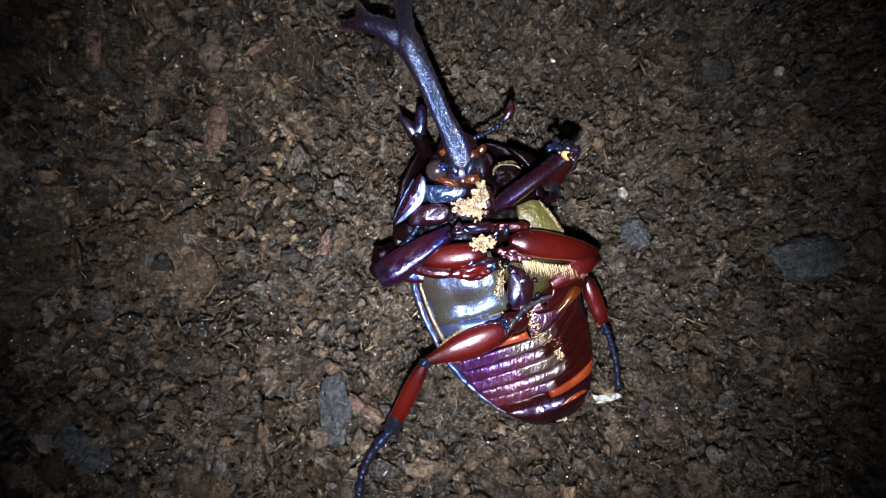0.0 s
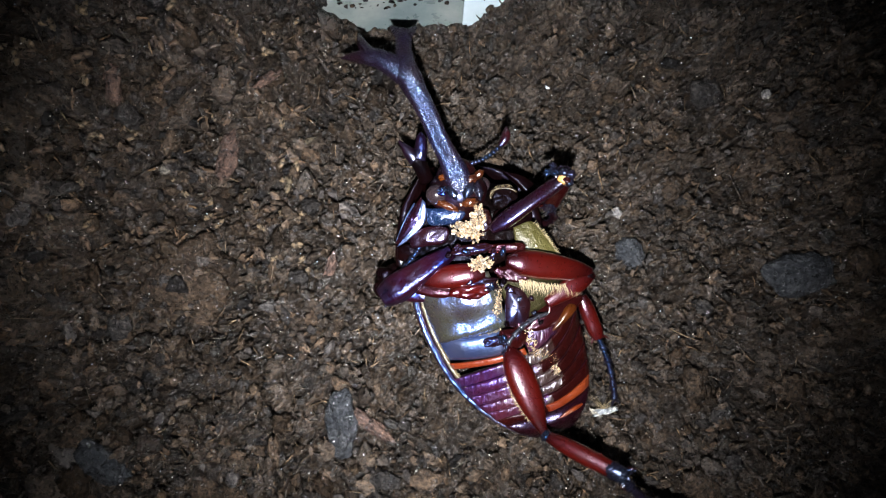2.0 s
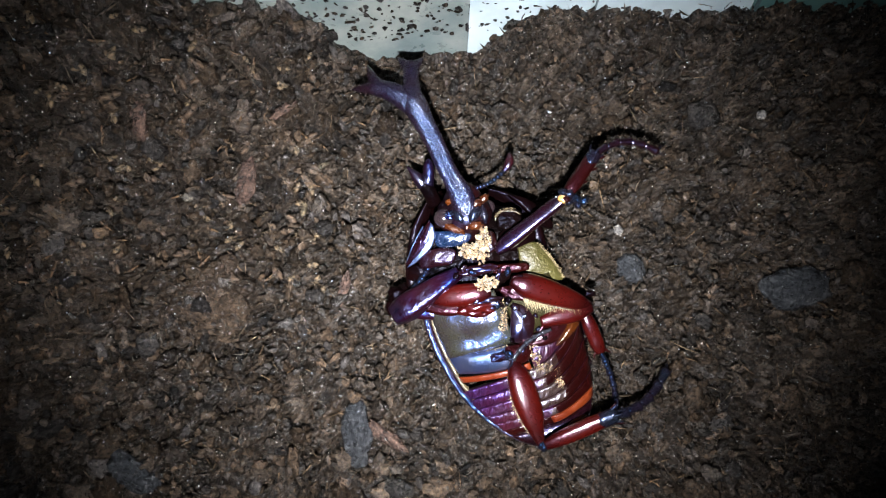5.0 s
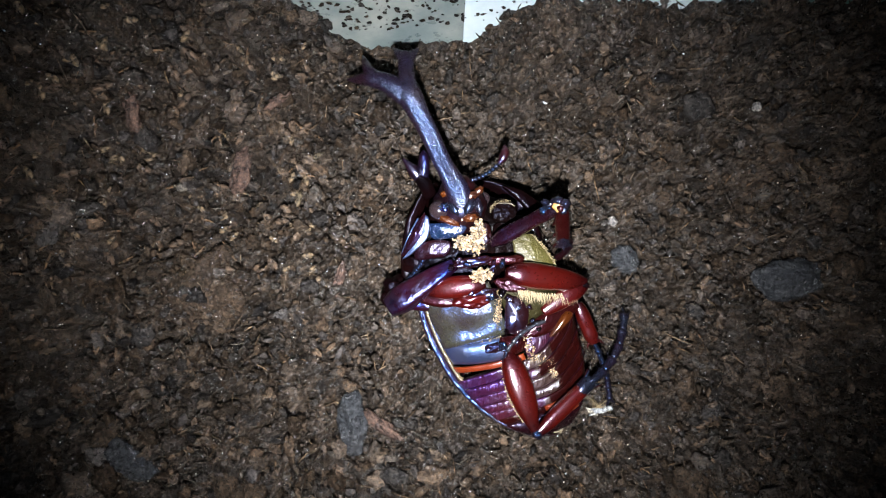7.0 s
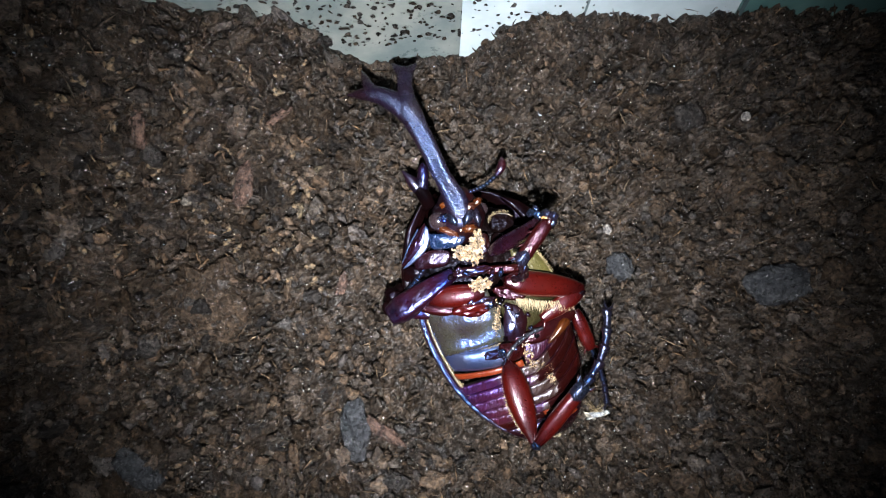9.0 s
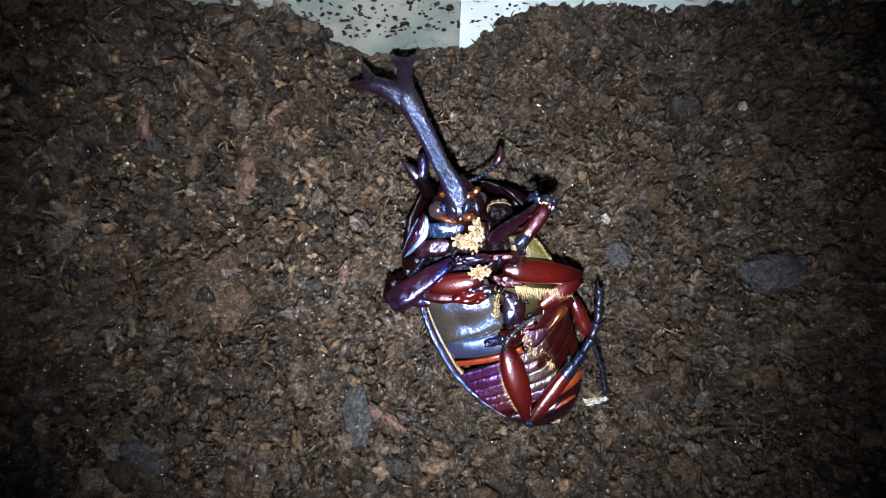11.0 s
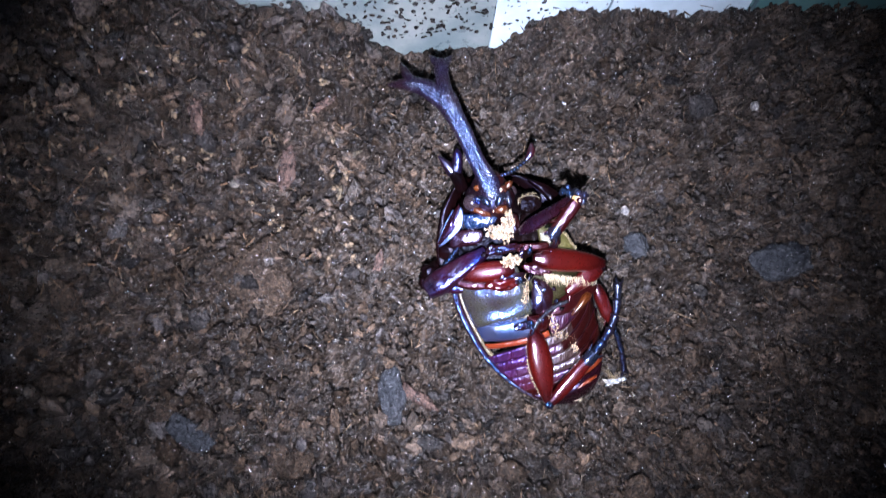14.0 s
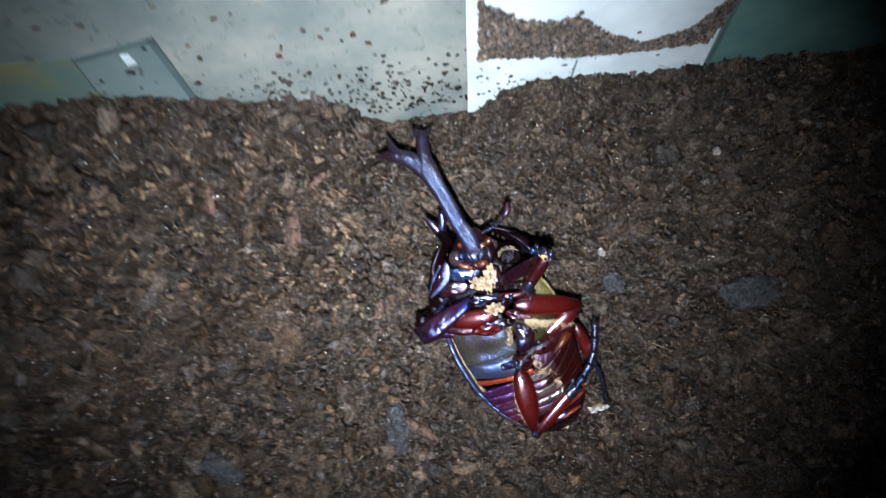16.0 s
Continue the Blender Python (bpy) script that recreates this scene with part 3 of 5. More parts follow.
def plant_fibres():
    """Thin shreds of wood and root lying over the crumbs."""
    rng = np.random.default_rng(31)
    x, y = soil_points(rng, 0.0030, -0.12, 0.115, -0.09, 0.06)
    n = len(x)
    ln = rng.uniform(0.0006, 0.0026, n) * np.where(rng.random(n) < 0.08, 2.0, 1.0)
    w = rng.uniform(0.00006, 0.00022, n)
    a, tilt = rng.uniform(0, np.pi, n), rng.uniform(-0.35, 0.35, n)
    mid = np.stack([x, y, soil_height(x, y) + rng.uniform(0.0003, 0.0011, n)], 1)
    d = np.stack([np.cos(a) * np.cos(tilt), np.sin(a) * np.cos(tilt), np.sin(tilt)], 1) * ln[:, None]
    side = np.stack([-np.sin(a), np.cos(a), np.zeros(n)], 1) * w[:, None]
    up = np.stack([np.zeros(n), np.zeros(n), w * 0.6], 1)
    bend = side * rng.uniform(-2.5, 2.5, n)[:, None]
    v = np.stack([mid - d, mid + bend + side, mid + bend - side, mid + bend + up, mid + bend - up, mid + d], 1)
    f = np.array([[0, 1, 3], [0, 3, 2], [0, 2, 4], [0, 4, 1], [5, 3, 1], [5, 2, 3], [5, 4, 2], [5, 1, 4]])
    tris = (f[None] + (np.arange(n) * 6)[:, None, None]).reshape(-1, 3)
    ob = new("plant_fibres", mesh_from_arrays("plant_fibres", v.reshape(-1, 3), tris))
    finish(ob, FIBRE, smooth=False)
    return tagged(ob, "thin brown shreds of wood and root on the soil", "fibres", kind="stuff")


soil_bed()
crumbs()
glint_grains()
plant_fibres()


# ---- the box ----
def slab_mesh(name, corners, thick, mat, parent=None, label="", kind="", category=""):
    """A flat sheet with thickness, from four inner corners; thick goes to the outside."""
    bm = bmesh.new()
    a, b, c, d = (Vector(q) for q in corners)
    n = (b - a).cross(d - a).normalized() * thick
    inner = [bm.verts.new(q) for q in (a, b, c, d)]
    outer = [bm.verts.new(q + n) for q in (a, b, c, d)]
    bm.faces.new(inner)
    bm.faces.new(outer[::-1])
    for k in range(4):
        bm.faces.new((inner[k], outer[k], outer[(k + 1) % 4], inner[(k + 1) % 4]))
    ob = part(name, bm, mat, parent, label, smooth=False)
    return tagged(ob, category=category, kind=kind)


TOP = 0.115
LOW = -0.03


def box():
    def far(x, z):
        return (x, wall_y(x, z), z)
    slab_mesh("wall_far", (far(RIGHT, LOW), far(LEFT, LOW), far(LEFT, TOP), far(RIGHT, TOP)), 0.0015, PLASTIC, None,
              "clouded translucent plastic wall of an insect box", "structure", "box wall")
    ends = (("wall_left", LEFT, -0.0015), ("wall_right", RIGHT, 0.0015))
    for name, x, th in ends:
        slab_mesh(name, ((x, NEAR, LOW), (x, wall_y(x, LOW), LOW), (x, wall_y(x, TOP), TOP), (x, NEAR, TOP)), th, PLASTIC, None,
                  "clouded plastic side wall of an insect box", "structure", "box wall")
    slab_mesh("wall_near", ((LEFT, NEAR, LOW), (RIGHT, NEAR, LOW), (RIGHT, NEAR, TOP), (LEFT, NEAR, TOP)), 0.0015, PLASTIC, None,
              "clouded plastic wall of an insect box", "structure", "box wall")
    slab_mesh("floor", ((LEFT, NEAR, LOW), (RIGHT, NEAR, LOW), (RIGHT, 0.06, LOW), (LEFT, 0.06, LOW)), -0.0015, PLASTIC, None,
              "plastic bottom of the insect box under the soil", "structure", "box floor")


box()


def on_wall(x, z, proud=0.0):
    """A place on the far wall, lifted off it towards the inside."""
    return Vector((x, wall_y(x, z) - proud, z))


def label_sheet(name, corners, mat, label, proud=0.0004):
    a, b, c, d = [on_wall(x, z, proud) for x, z in corners]
    return slab_mesh(name, (b, a, d, c), -0.0003, mat, None, label, "", "label")


label_sheet("paper_label", ((0.0018, -0.004), (0.0543, -0.004), (0.0434, 0.075), (0.0024, 0.075)), WHITE_PAPER,
            "bright white paper label with soil smears on the wall")
label = bpy.data.objects["paper_label"]
for a, b, mat, text in (((0.0237, 0.0105), (0.0240, 0.0180), GREY_PAPER, "thin grey crease in the label"), ((0.0019, 0.001), (0.0036, 0.06), WHITE_PAPER, "bright folded edge of the label")):
    strip = label_sheet("crease" if mat is GREY_PAPER else "edge", ((a[0], a[1]), (b[0], a[1]), (b[0], b[1]), (a[0], b[1])), mat, text, 0.0008)
    strip.parent = label
    del strip["category"]
# added sheet: the darkness of the wall's right side is put in as teal
panel = label_sheet("dark_wall_sheet", ((0.0547, -0.006), (0.15, -0.006), (0.15, 0.1), (0.0402, 0.1)), UNLIT_WALL,
            "teal sheet added for the dark side of the plastic wall")
strip = label_sheet("edge", ((0.0548, -0.004), (0.0555, -0.004), (0.0413, 0.098), (0.0406, 0.098)), SLATE, "paler edge of the added dark sheet", 0.0008)
strip.parent = panel
del strip["category"]
sticker = label_sheet("sticker", ((-0.0675, 0.02), (-0.0505, 0.02), (-0.0473, 0.0477), (-0.0615, 0.0455)), GREY_PAPER,
                      "grey green sticker with a dark border on the wall")
for a, b in (((-0.0615, 0.0455), (-0.0473, 0.0477)), ((-0.0473, 0.0477), (-0.0505, 0.02))):
    dx, dz = (0.0, -0.0011) if a[0] < b[0] - 0.01 else (-0.0011, 0.0)
    edge = label_sheet("border", (a, b, (b[0] + dx, b[1] + dz), (a[0] + dx, a[1] + dz)), SLATE, "slate border of the sticker", 0.0008)
    edge.parent = sticker
    del edge["category"]
label_sheet("sticker", ((-0.11, 0.02), (-0.0678, 0.02), (-0.0618, 0.0455), (-0.11, 0.05)), TEAL_PAPER,
            "dark teal sticker with a yellow patch on the wall")


def wall_crumbs(name, count, seed, where, r0, r1, label, mat):
    """Flat bits of soil that stick to the wall."""
    rng = np.random.default_rng(seed)
    shapes, tris = chunk_shapes(1, 6, seed)
    x, z = where(rng, count)
    r = rng.uniform(r0, r1, len(x))
    c = np.stack([x, 0.040 + 0.089 * x + 0.2 * z - 0.0006, z], 1)
    v, t = scatter(rng, shapes, tris, c, r, (0.4, 0.7))
    v = v.reshape(len(x), -1, 3)
    v[:, :, 1] = c[:, None, 1] + (v[:, :, 1] - c[:, None, 1]) * 0.5
    ob = new(name, mesh_from_arrays(name, v.reshape(-1, 3), t))
    finish(ob, mat, smooth=False)
    return tagged(ob, label, "soil", kind="stuff")


def near_foot(rng, n):
    x = rng.normal(-0.012, 0.019, n)
    return x, 0.006 + 0.006 * step(-x, 0.015, 0.03) + np.abs(rng.normal(0, 0.0105, n)) + 0.012 * step(-x, 0.024, 0.05)


def smear(rng, n):
    """A curved band of clinging soil across the label."""
    x = rng.uniform(4.2, 50, n)
    low = np.interp(x, [4, 13, 23, 36, 53], [24.5, 22.3, 19.3, 18.0, 16.4])
    high = np.interp(x, [4, 6, 11, 17, 22, 24, 28, 36, 45, 48, 53], [44, 41, 36, 33, 34, 31, 26, 19.7, 23.2, 31, 46])
    return x * 0.001, (low + (high - low) * rng.uniform(0, 1, n) + rng.normal(0, 0.4, n)) * 0.001


def scattered(rng, n):
    """A few bits high on the wall."""
    return rng.uniform(-0.064, -0.004, n), rng.uniform(0.03, 0.056, n)


def at_sticker(rng, n):
    return -0.055 + rng.normal(0, 0.0011, n), 0.0388 + rng.normal(0, 0.0006, n)


wall_crumbs("rusty_specks", 16, 15, scattered, 0.0005, 0.0013, "rust brown bits stuck high on the wall", RUST)
wall_crumbs("sticker_specks", 12, 16, at_sticker, 0.0004, 0.0009, "dark soil bits stuck on the sticker", DARK_SPECK)
mark = label_sheet("mark", ((-0.0546, 0.0418), (-0.0529, 0.0420), (-0.0528, 0.0446), (-0.0541, 0.0448)), WHITE_PAPER, "white torn spot on the sticker", 0.0008)
mark.parent = sticker
del mark["category"]
wall_crumbs("wall_specks", 400, 5, near_foot, 0.00022, 0.00085, "dark soil specks stuck to the plastic wall", DARK_SPECK)
wall_crumbs("soil_smear", 7000, 6, smear, 0.0004, 0.0012, "brown soil crust clinging to the white label", SMEAR)


# ---- the beetle, on its back; lengths in millimetres from its root ----
beetle = tagged(new("beetle"), "large horned rhinoceros beetle lying on its back on dark soil", "beetle")
beetle.location = (0.008, -0.011, 0)


def body_top(u, v):
    """Height of the underside, which faces up, over the body's axis: u across, v towards the head."""
    mid = np.interp(v, [-21, -17, -12, -5, 0, 8, 16, 24, 31], [0.0, 3.0, 4.7, 6.1, 7.0, 8.2, 9.4, 10.2, 10.0])
    drop = 5.5 * (abs(u) / 15.0) ** np.interp(v, [-8, 2], [2.2, 3.6])
    if u > 0 and v < -1:
        drop += 2.6 * min(1.0, (-1 - v) / 6) * (u / 15.0) ** 1.3
    return mid - drop


def body_at(u, v, z=None, lift=0.0):
    z = body_top(u, v) if z is None else z
    u = u + np.interp(v, [-20, -16, -11, -5, 0, 6, 12], [2.8, 2.6, 2.1, 1.3, 0.9, 0.3, 0.0])
    return (2.5 + 0.942 * u - 0.336 * v, -5.2 + 0.336 * u + 0.942 * v, z + lift)


def half_width(v):
    """Half the width of the abdomen and wing cases."""
    q = min(1.0, abs((v - 4.0) / 24.0))
    return 14.6 * (1 - q ** 2.2) ** 0.55


def shell_half(name, side, label):
    """One wing case seen from inside: a bowl with a rolled rim."""
    bm = bmesh.new()
    rows = []
    for i in range(29):
        v = -19.9 + i * (20.0 + 19.9) / 28
        w = half_width(v)
        rim = 1.2 + 0.04 * (v + 20) - (8.0 if side > 0 else 0.0)
        row = []
        for k in range(15):
            a = k / 14
            u = side * w * math.cos(a * math.pi / 2) * (0.97 if side > 0 else 1.0)
            z = rim - 10.5 * math.sin(a * math.pi / 2) * (0.35 + 0.65 * w / 14.6)
            row.append(bm.verts.new(Vector(body_at(u, v, z)) * MM))
        lip = [bm.verts.new(Vector(body_at(side * (w * (0.97 if side > 0 else 1.0) - min(d, w)), v, rim + h)) * MM) for d, h in ((0.12, 0.25), (0.6, 0.45), (1.25, 0.42), (2.0, -1.2))]
        rows.append(lip[::-1] + row)
    for r0, r1 in zip(rows, rows[1:]):
        for k in range(len(r0) - 1):
            bm.faces.new((r0[k], r0[k + 1], r1[k + 1], r1[k]))
    return part(name, bm, SHELL, beetle, label)


shell_half("wing_case", -1, "dark wing case with a bluish rim")
shell_half("wing_case", 1, "dark red brown wing case")


def plate(name, mat, rear, front, left, right, bulge=0.4, lift=0.0, thick=2.0, label="", nu=22, nv=8, bend=-0.002, soft_edge=0.0, side=None, across_valley=0.0):
    """A sclerite on the underside: between two curved lines across the body, with rounded edges."""
    bm = bmesh.new()
    grid = []
    for i in range(nu + 1):
        s = i / nu
        row = []
        for k in range(nv + 1):
            t = k / nv
            base = rear + (front - rear) * t
            w = half_width(base) * 0.93
            u = (left + (right - left) * s) * w
            v = base + (bend if u < 0 else np.interp(base, [-16, -4, 1], [0.018, 0.048, 0.03])) * u * u
            edge = min(min(s, 1 - s) * nu, min(t, 1 - t) * nv)
            drop = 0.0 if edge >= 1 else -0.45 + soft_edge * (1.0 if u < 2 else 0.4)
            z = body_top(u, base) + lift + bulge * math.sin(math.pi * t) * (0.4 + 0.6 * math.sin(math.pi * s)) + drop
            if across_valley:
                z -= across_valley * math.exp(-(((t - 0.3) / 0.16) ** 2)) - 0.4 * across_valley * s
            z += 0.45 * noise.noise(Vector((u * 0.27, v * 0.25, rear * 0.3))) + 0.1 * noise.noise(Vector((u * 1.2, v * 1.0, rear)))
            row.append((u, v, z))
        grid.append(row)
    top = [[bm.verts.new(Vector(body_at(*q)) * MM) for q in row] for row in grid]
    low = [[bm.verts.new(Vector(body_at(q[0], q[1], q[2] - thick)) * MM) for q in row] for row in grid]
    for i in range(nu):
        for k in range(nv):
            f = bm.faces.new((top[i][k], top[i + 1][k], top[i + 1][k + 1], top[i][k + 1]))
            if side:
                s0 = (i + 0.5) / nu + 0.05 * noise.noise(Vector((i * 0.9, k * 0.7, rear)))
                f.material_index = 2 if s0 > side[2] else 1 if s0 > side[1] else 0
            bm.faces.new((low[i][k], low[i][k + 1], low[i + 1][k + 1], low[i + 1][k]))
    for i in range(nu):
        bm.faces.new((top[i][0], low[i][0], low[i + 1][0], top[i + 1][0]))
        bm.faces.new((top[i][nv], top[i + 1][nv], low[i + 1][nv], low[i][nv]))
    for k in range(nv):
        bm.faces.new((top[0][k], top[0][k + 1], low[0][k + 1], low[0][k]))
        bm.faces.new((top[nu][k], low[nu][k], low[nu][k + 1], top[nu][k + 1]))
    ob = part(name, bm, mat, beetle, label)
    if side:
        # middle faces take the painted highlight, faces on the right the side colour
        ob.data.materials.append(BELLY_HIGHLIGHT)
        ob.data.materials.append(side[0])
    return ob


# belly rings, from the tail to the hind legs
EDGES = [-19.5, -14.9, -13.6, -11.9, -10.1, -8.2, -6.2, -4.3]
for i in range(7):
    rear, front = EDGES[i], EDGES[i + 1]
    if i == 0:
        plate("tail_plate", TAIL, rear, front - 0.1, -1, 1, 0.9, 0.0, 2.4, "smooth purple black tail plate", soft_edge=0.3, nu=34, nv=12)
    elif i == 1:
        plate("joint_skin", ORANGE, rear - 0.1, front + 0.1, -0.05, 1, 0.3, -0.1, label="orange skin between belly rings")
        plate("joint_skin", RED_BELLY, rear - 0.2, front + 0.2, -1, -0.02, 0.25, -0.2)
    else:
        # side: pale highlight painted along the middle, darker red on the right
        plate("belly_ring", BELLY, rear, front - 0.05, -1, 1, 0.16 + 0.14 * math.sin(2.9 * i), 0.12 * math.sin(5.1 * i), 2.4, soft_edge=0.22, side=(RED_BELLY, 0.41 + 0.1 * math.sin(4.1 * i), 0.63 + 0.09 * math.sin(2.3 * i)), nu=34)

# breast plates and hind hip plates
plate("breast_plate", BREAST, 1.4, 11.2, -0.93, -0.03, 0.9, 0.3, 3.0, "olive grey breast plate with a blue gloss", bend=0.004, nv=16, nu=26, across_valley=0.6)
plate("breast_plate", DARK_BREAST, 1.4, 9.0, 0.03, 0.8, 0.6, 0.1, 3.0, bend=0.004)
plate("hip_plate", HIP_BLUE, -3.0, 1.2, -0.93, -0.16, 0.7, 0.15, 2.5, "bluish hip plate", bend=0.012)
plate("hip_plate", BELLY, -4.2, 0.4, 0.06, 0.8, 0.2, -0.3, 2.5)
plate("joint_skin", ORANGE, -4.2, -3.0, -0.95, 0.02, 0.2, 0.1, 1.5, "orange edge of the hip plate", bend=0.008)


def pronotum():
    """The collar shield round the fore body, with its small forked thorn."""
    bm = bmesh.new()
    rows = []
    for i in range(25):
        t = i / 24
        v = 13.5 + 17.5 * t
        left = np.interp(v, [13.5, 16.8, 20.3, 22.8, 26.2, 28.3, 30.2, 31], [-14.3, -14.8, -13.8, -12.6, -10.7, -8.5, -6.3, -3.5])
        right = np.interp(v, [13.5, 20, 23.6, 25.7, 27.8, 29.3, 31], [12.0, 12.5, 11.8, 10.4, 7.8, 4.8, 0.5])
        w, mid = 0.5 * (right - left), 0.5 * (right + left)
        rim = 4.2 + 1.6 * t
        row = []
        for k in range(29):
            a = math.pi * k / 28
            u = mid + w * math.cos(a)
            z = rim - 11 * math.sin(a) * (0.3 + 0.7 * w / 12.6) - 1.6 * (1 + math.cos(a))
            row.append(bm.verts.new(Vector(body_at(u, v, z)) * MM))
        lips = []
        for sgn in (1, -1):
            lips.append([bm.verts.new(Vector(body_at(mid + sgn * max(w - d, 0.05), v, rim + h - 1.6 * (1 + sgn))) * MM) for d, h in ((0.3 * w, -0.9), (0.2 * w, -0.2), (0.1 * w, 0.25), (0.03 * w, 0.3))])
        rows.append(lips[0] + row + lips[1][::-1])
    for r0, r1 in zip(rows, rows[1:]):
        for k in range(len(r0) - 1):
            bm.faces.new((r0[k], r0[k + 1], r1[k + 1], r1[k]))
    part("shield", bm, SHIELD, beetle, "glossy dark red brown neck shield")
    bm = bmesh.new()
    lump(bm, body_at(-1.4, 19.2, 4.2), (10.2, 8.6, 2.6), 0.34, 0.3, 4, 5)
    part("membrane", bm, MEMBRANE, beetle, "dull dark skin inside the neck shield")
    bm = bmesh.new()
    tube(bm, [(-12.0, 20.6, 5.5, 1.3), (-12.8, 22.2, 7, 1.3), (-13.8, 23.8, 8.2, 1.25), (-14.1, 24.4, 8.4, 0.9)], 14, 0.7)
    thorn = part("thorn", bm, SHIELD, beetle, "small forked thorn of the neck shield")
    for line in ([(-13.9, 23.6, 8.2, 1.25), (-15.2, 25.0, 8.6, 0.95), (-16.8, 26.7, 8.9, 0.15)], [(-13.4, 23.6, 8.3, 1.2), (-13.1, 25.8, 8.9, 1.05), (-13.1, 27.3, 9.1, 0.8), (-13.2, 28.1, 9.1, 0.2)]):
        bm = bmesh.new()
        tube(bm, line, 12, 0.7)
        part("thorn_tip", bm, DARK_LEG, thorn, "blue shining tip of the thorn")


pronotum()

# fore body plates between shield and head
def facet(name, mat, outline, bulge, label, thick=1.2, seed=0):
    """A thin bent plate with a rounded rim, inside a smooth outline of a few corners."""
    bm = bmesh.new()
    rim = [Vector(q) for q in smooth_curve([*outline, outline[0]], 5)[:-1]]
    mid = sum(rim, Vector()) / len(rim)
    rings = []
    for t, h in ((1.0, -thick), (1.02, -0.4), (1.0, -0.12), (0.93, 0.0), (0.75, 0.42), (0.5, 0.75), (0.25, 0.94)):
        ring = []
        for q in rim:
            c = mid + (q - mid) * t
            dent = 0.3 * noise.noise(Vector((c.x * 0.8, c.y * 0.8, seed))) + 0.12 * noise.noise(Vector((c.x * 2.2, c.y * 2.2, seed)))
            ring.append(bm.verts.new((c + Vector((0, 0, (bulge * h if h > 0 else h) + dent * (1 - 0.6 * t)))) * MM))
        rings.append(ring)
    n = len(rim)
    for r0, r1 in zip(rings, rings[1:]):
        for k in range(n):
            bm.faces.new((r0[k], r0[(k + 1) % n], r1[(k + 1) % n], r1[k]))
    top = bm.verts.new((mid + Vector((0, 0, bulge))) * MM)
    for k in range(n):
        bm.faces.new((rings[-1][k], rings[-1][(k + 1) % n], top))
    return part(name, bm, mat, beetle, label)


facet("throat_plate", TAIL, [(-12.9, 17.3, 9.3), (-12.3, 15.3, 9.4), (-12.6, 13.0, 9.0), (-14.7, 10.9, 8.3), (-16.8, 9.6, 7.6), (-16.8, 10.8, 7.7), (-15.1, 14.3, 8.5)], 0.5, "dark red three-cornered cheek plate", 2.0, 1)
# two thin strips added where highlights run along the cheek plate
facet("throat_plate", HIP_BLUE, [(-12.7, 16.8, 9.7), (-12.1, 15.9, 9.7), (-12.3, 12.9, 9.3), (-15.0, 10.1, 8.4), (-16.8, 9.1, 7.7), (-15.2, 10.5, 8.5), (-12.9, 13.2, 9.2)], 0.15, "blue strip added for the highlight on the cheek plate", 0.6, 2)
facet("throat_plate", HIP_BLUE, [(-14.2, 16.2, 9.1), (-14.0, 16.0, 9.2), (-15.6, 13.0, 8.6), (-16.8, 10.2, 8.0), (-16.9, 10.4, 7.9), (-15.8, 13.2, 8.5)], 0.1, "thin strip added for the pale highlight on the cheek plate", 0.6, 3)
facet("throat_plate", THROAT_BLUE, [(-12.0, 15.3, 9.7), (-8.9, 15.3, 10.2), (-5.7, 14.8, 10.2), (-6.6, 13.2, 9.9), (-8.9, 12.7, 9.7), (-11.5, 12.8, 9.3)], 0.6, "wrinkled blue throat plate", 1.6, 4)
facet("throat_plate", TAIL, [(-14.7, 9.8, 8.0), (-14.1, 11.3, 8.4), (-11.5, 12.4, 8.9), (-8.4, 12.1, 9.2), (-8.8, 9.9, 9.0), (-11.3, 9.3, 8.5), (-14.1, 8.9, 8.0)], 0.3, "purple brown shelf of the throat", 2.0, 6)
facet("throat_plate", SHIELD, [(-16.8, 9.0, 6.4), (-15.0, 9.6, 7.0), (-13.4, 8.4, 7.2), (-14.2, 6.8, 6.6), (-16.6, 7.0, 6.0)], 0.4, "black throat plate", 2.0, 7)
facet("throat_plate", SHIELD, [(-0.6, 15.2, 7.6), (2.0, 16.8, 7.6), (5.4, 16.6, 6.8), (5.6, 13.6, 6.6), (2.2, 12.2, 7.4), (-0.8, 12.8, 8.0)], 0.6, "black throat plate", 2.0, 8)
facet("throat_plate", SHIELD, [(1.0, 22.2, 7.2), (4.6, 21.4, 6.8), (8.4, 18.6, 5.6), (9.2, 16.4, 5.0), (6.4, 17.2, 6.4), (3.8, 19.8, 7.0)], 0.5, "dark red inner side of the shield", 2.0, 9)
facet("fold", ORANGE, [body_at(0.2, -16.6, 4.0), body_at(2.8, -15.6, 4.1), body_at(5.4, -15.5, 3.2), body_at(5.2, -16.0, 3.0), body_at(2.8, -16.3, 3.9)], 0.3, "small orange fold on the tail", 1.0, 12)
facet("fold", AMBER, [(11.6, -0.7, 6.2), (12.6, 0.0, 6.2), (13.6, -0.4, 6.0), (13.4, -1.4, 6.0), (11.9, -3.0, 6.2), (10.2, -4.4, 6.4), (9.6, -4.2, 6.5)], 0.6, "amber brown fold beside the hind leg", 1.2, 10)
facet("flank", OLIVE, [(2.7, 12.6, 7.8), (5.7, 13.7, 7.4), (7.9, 11.8, 6.9), (10.9, 7.4, 6.2), (7.4, 7.4, 7.2), (3.8, 8.2, 7.8)], 0.7, "olive yellow hairy flank", 2.0, 11)


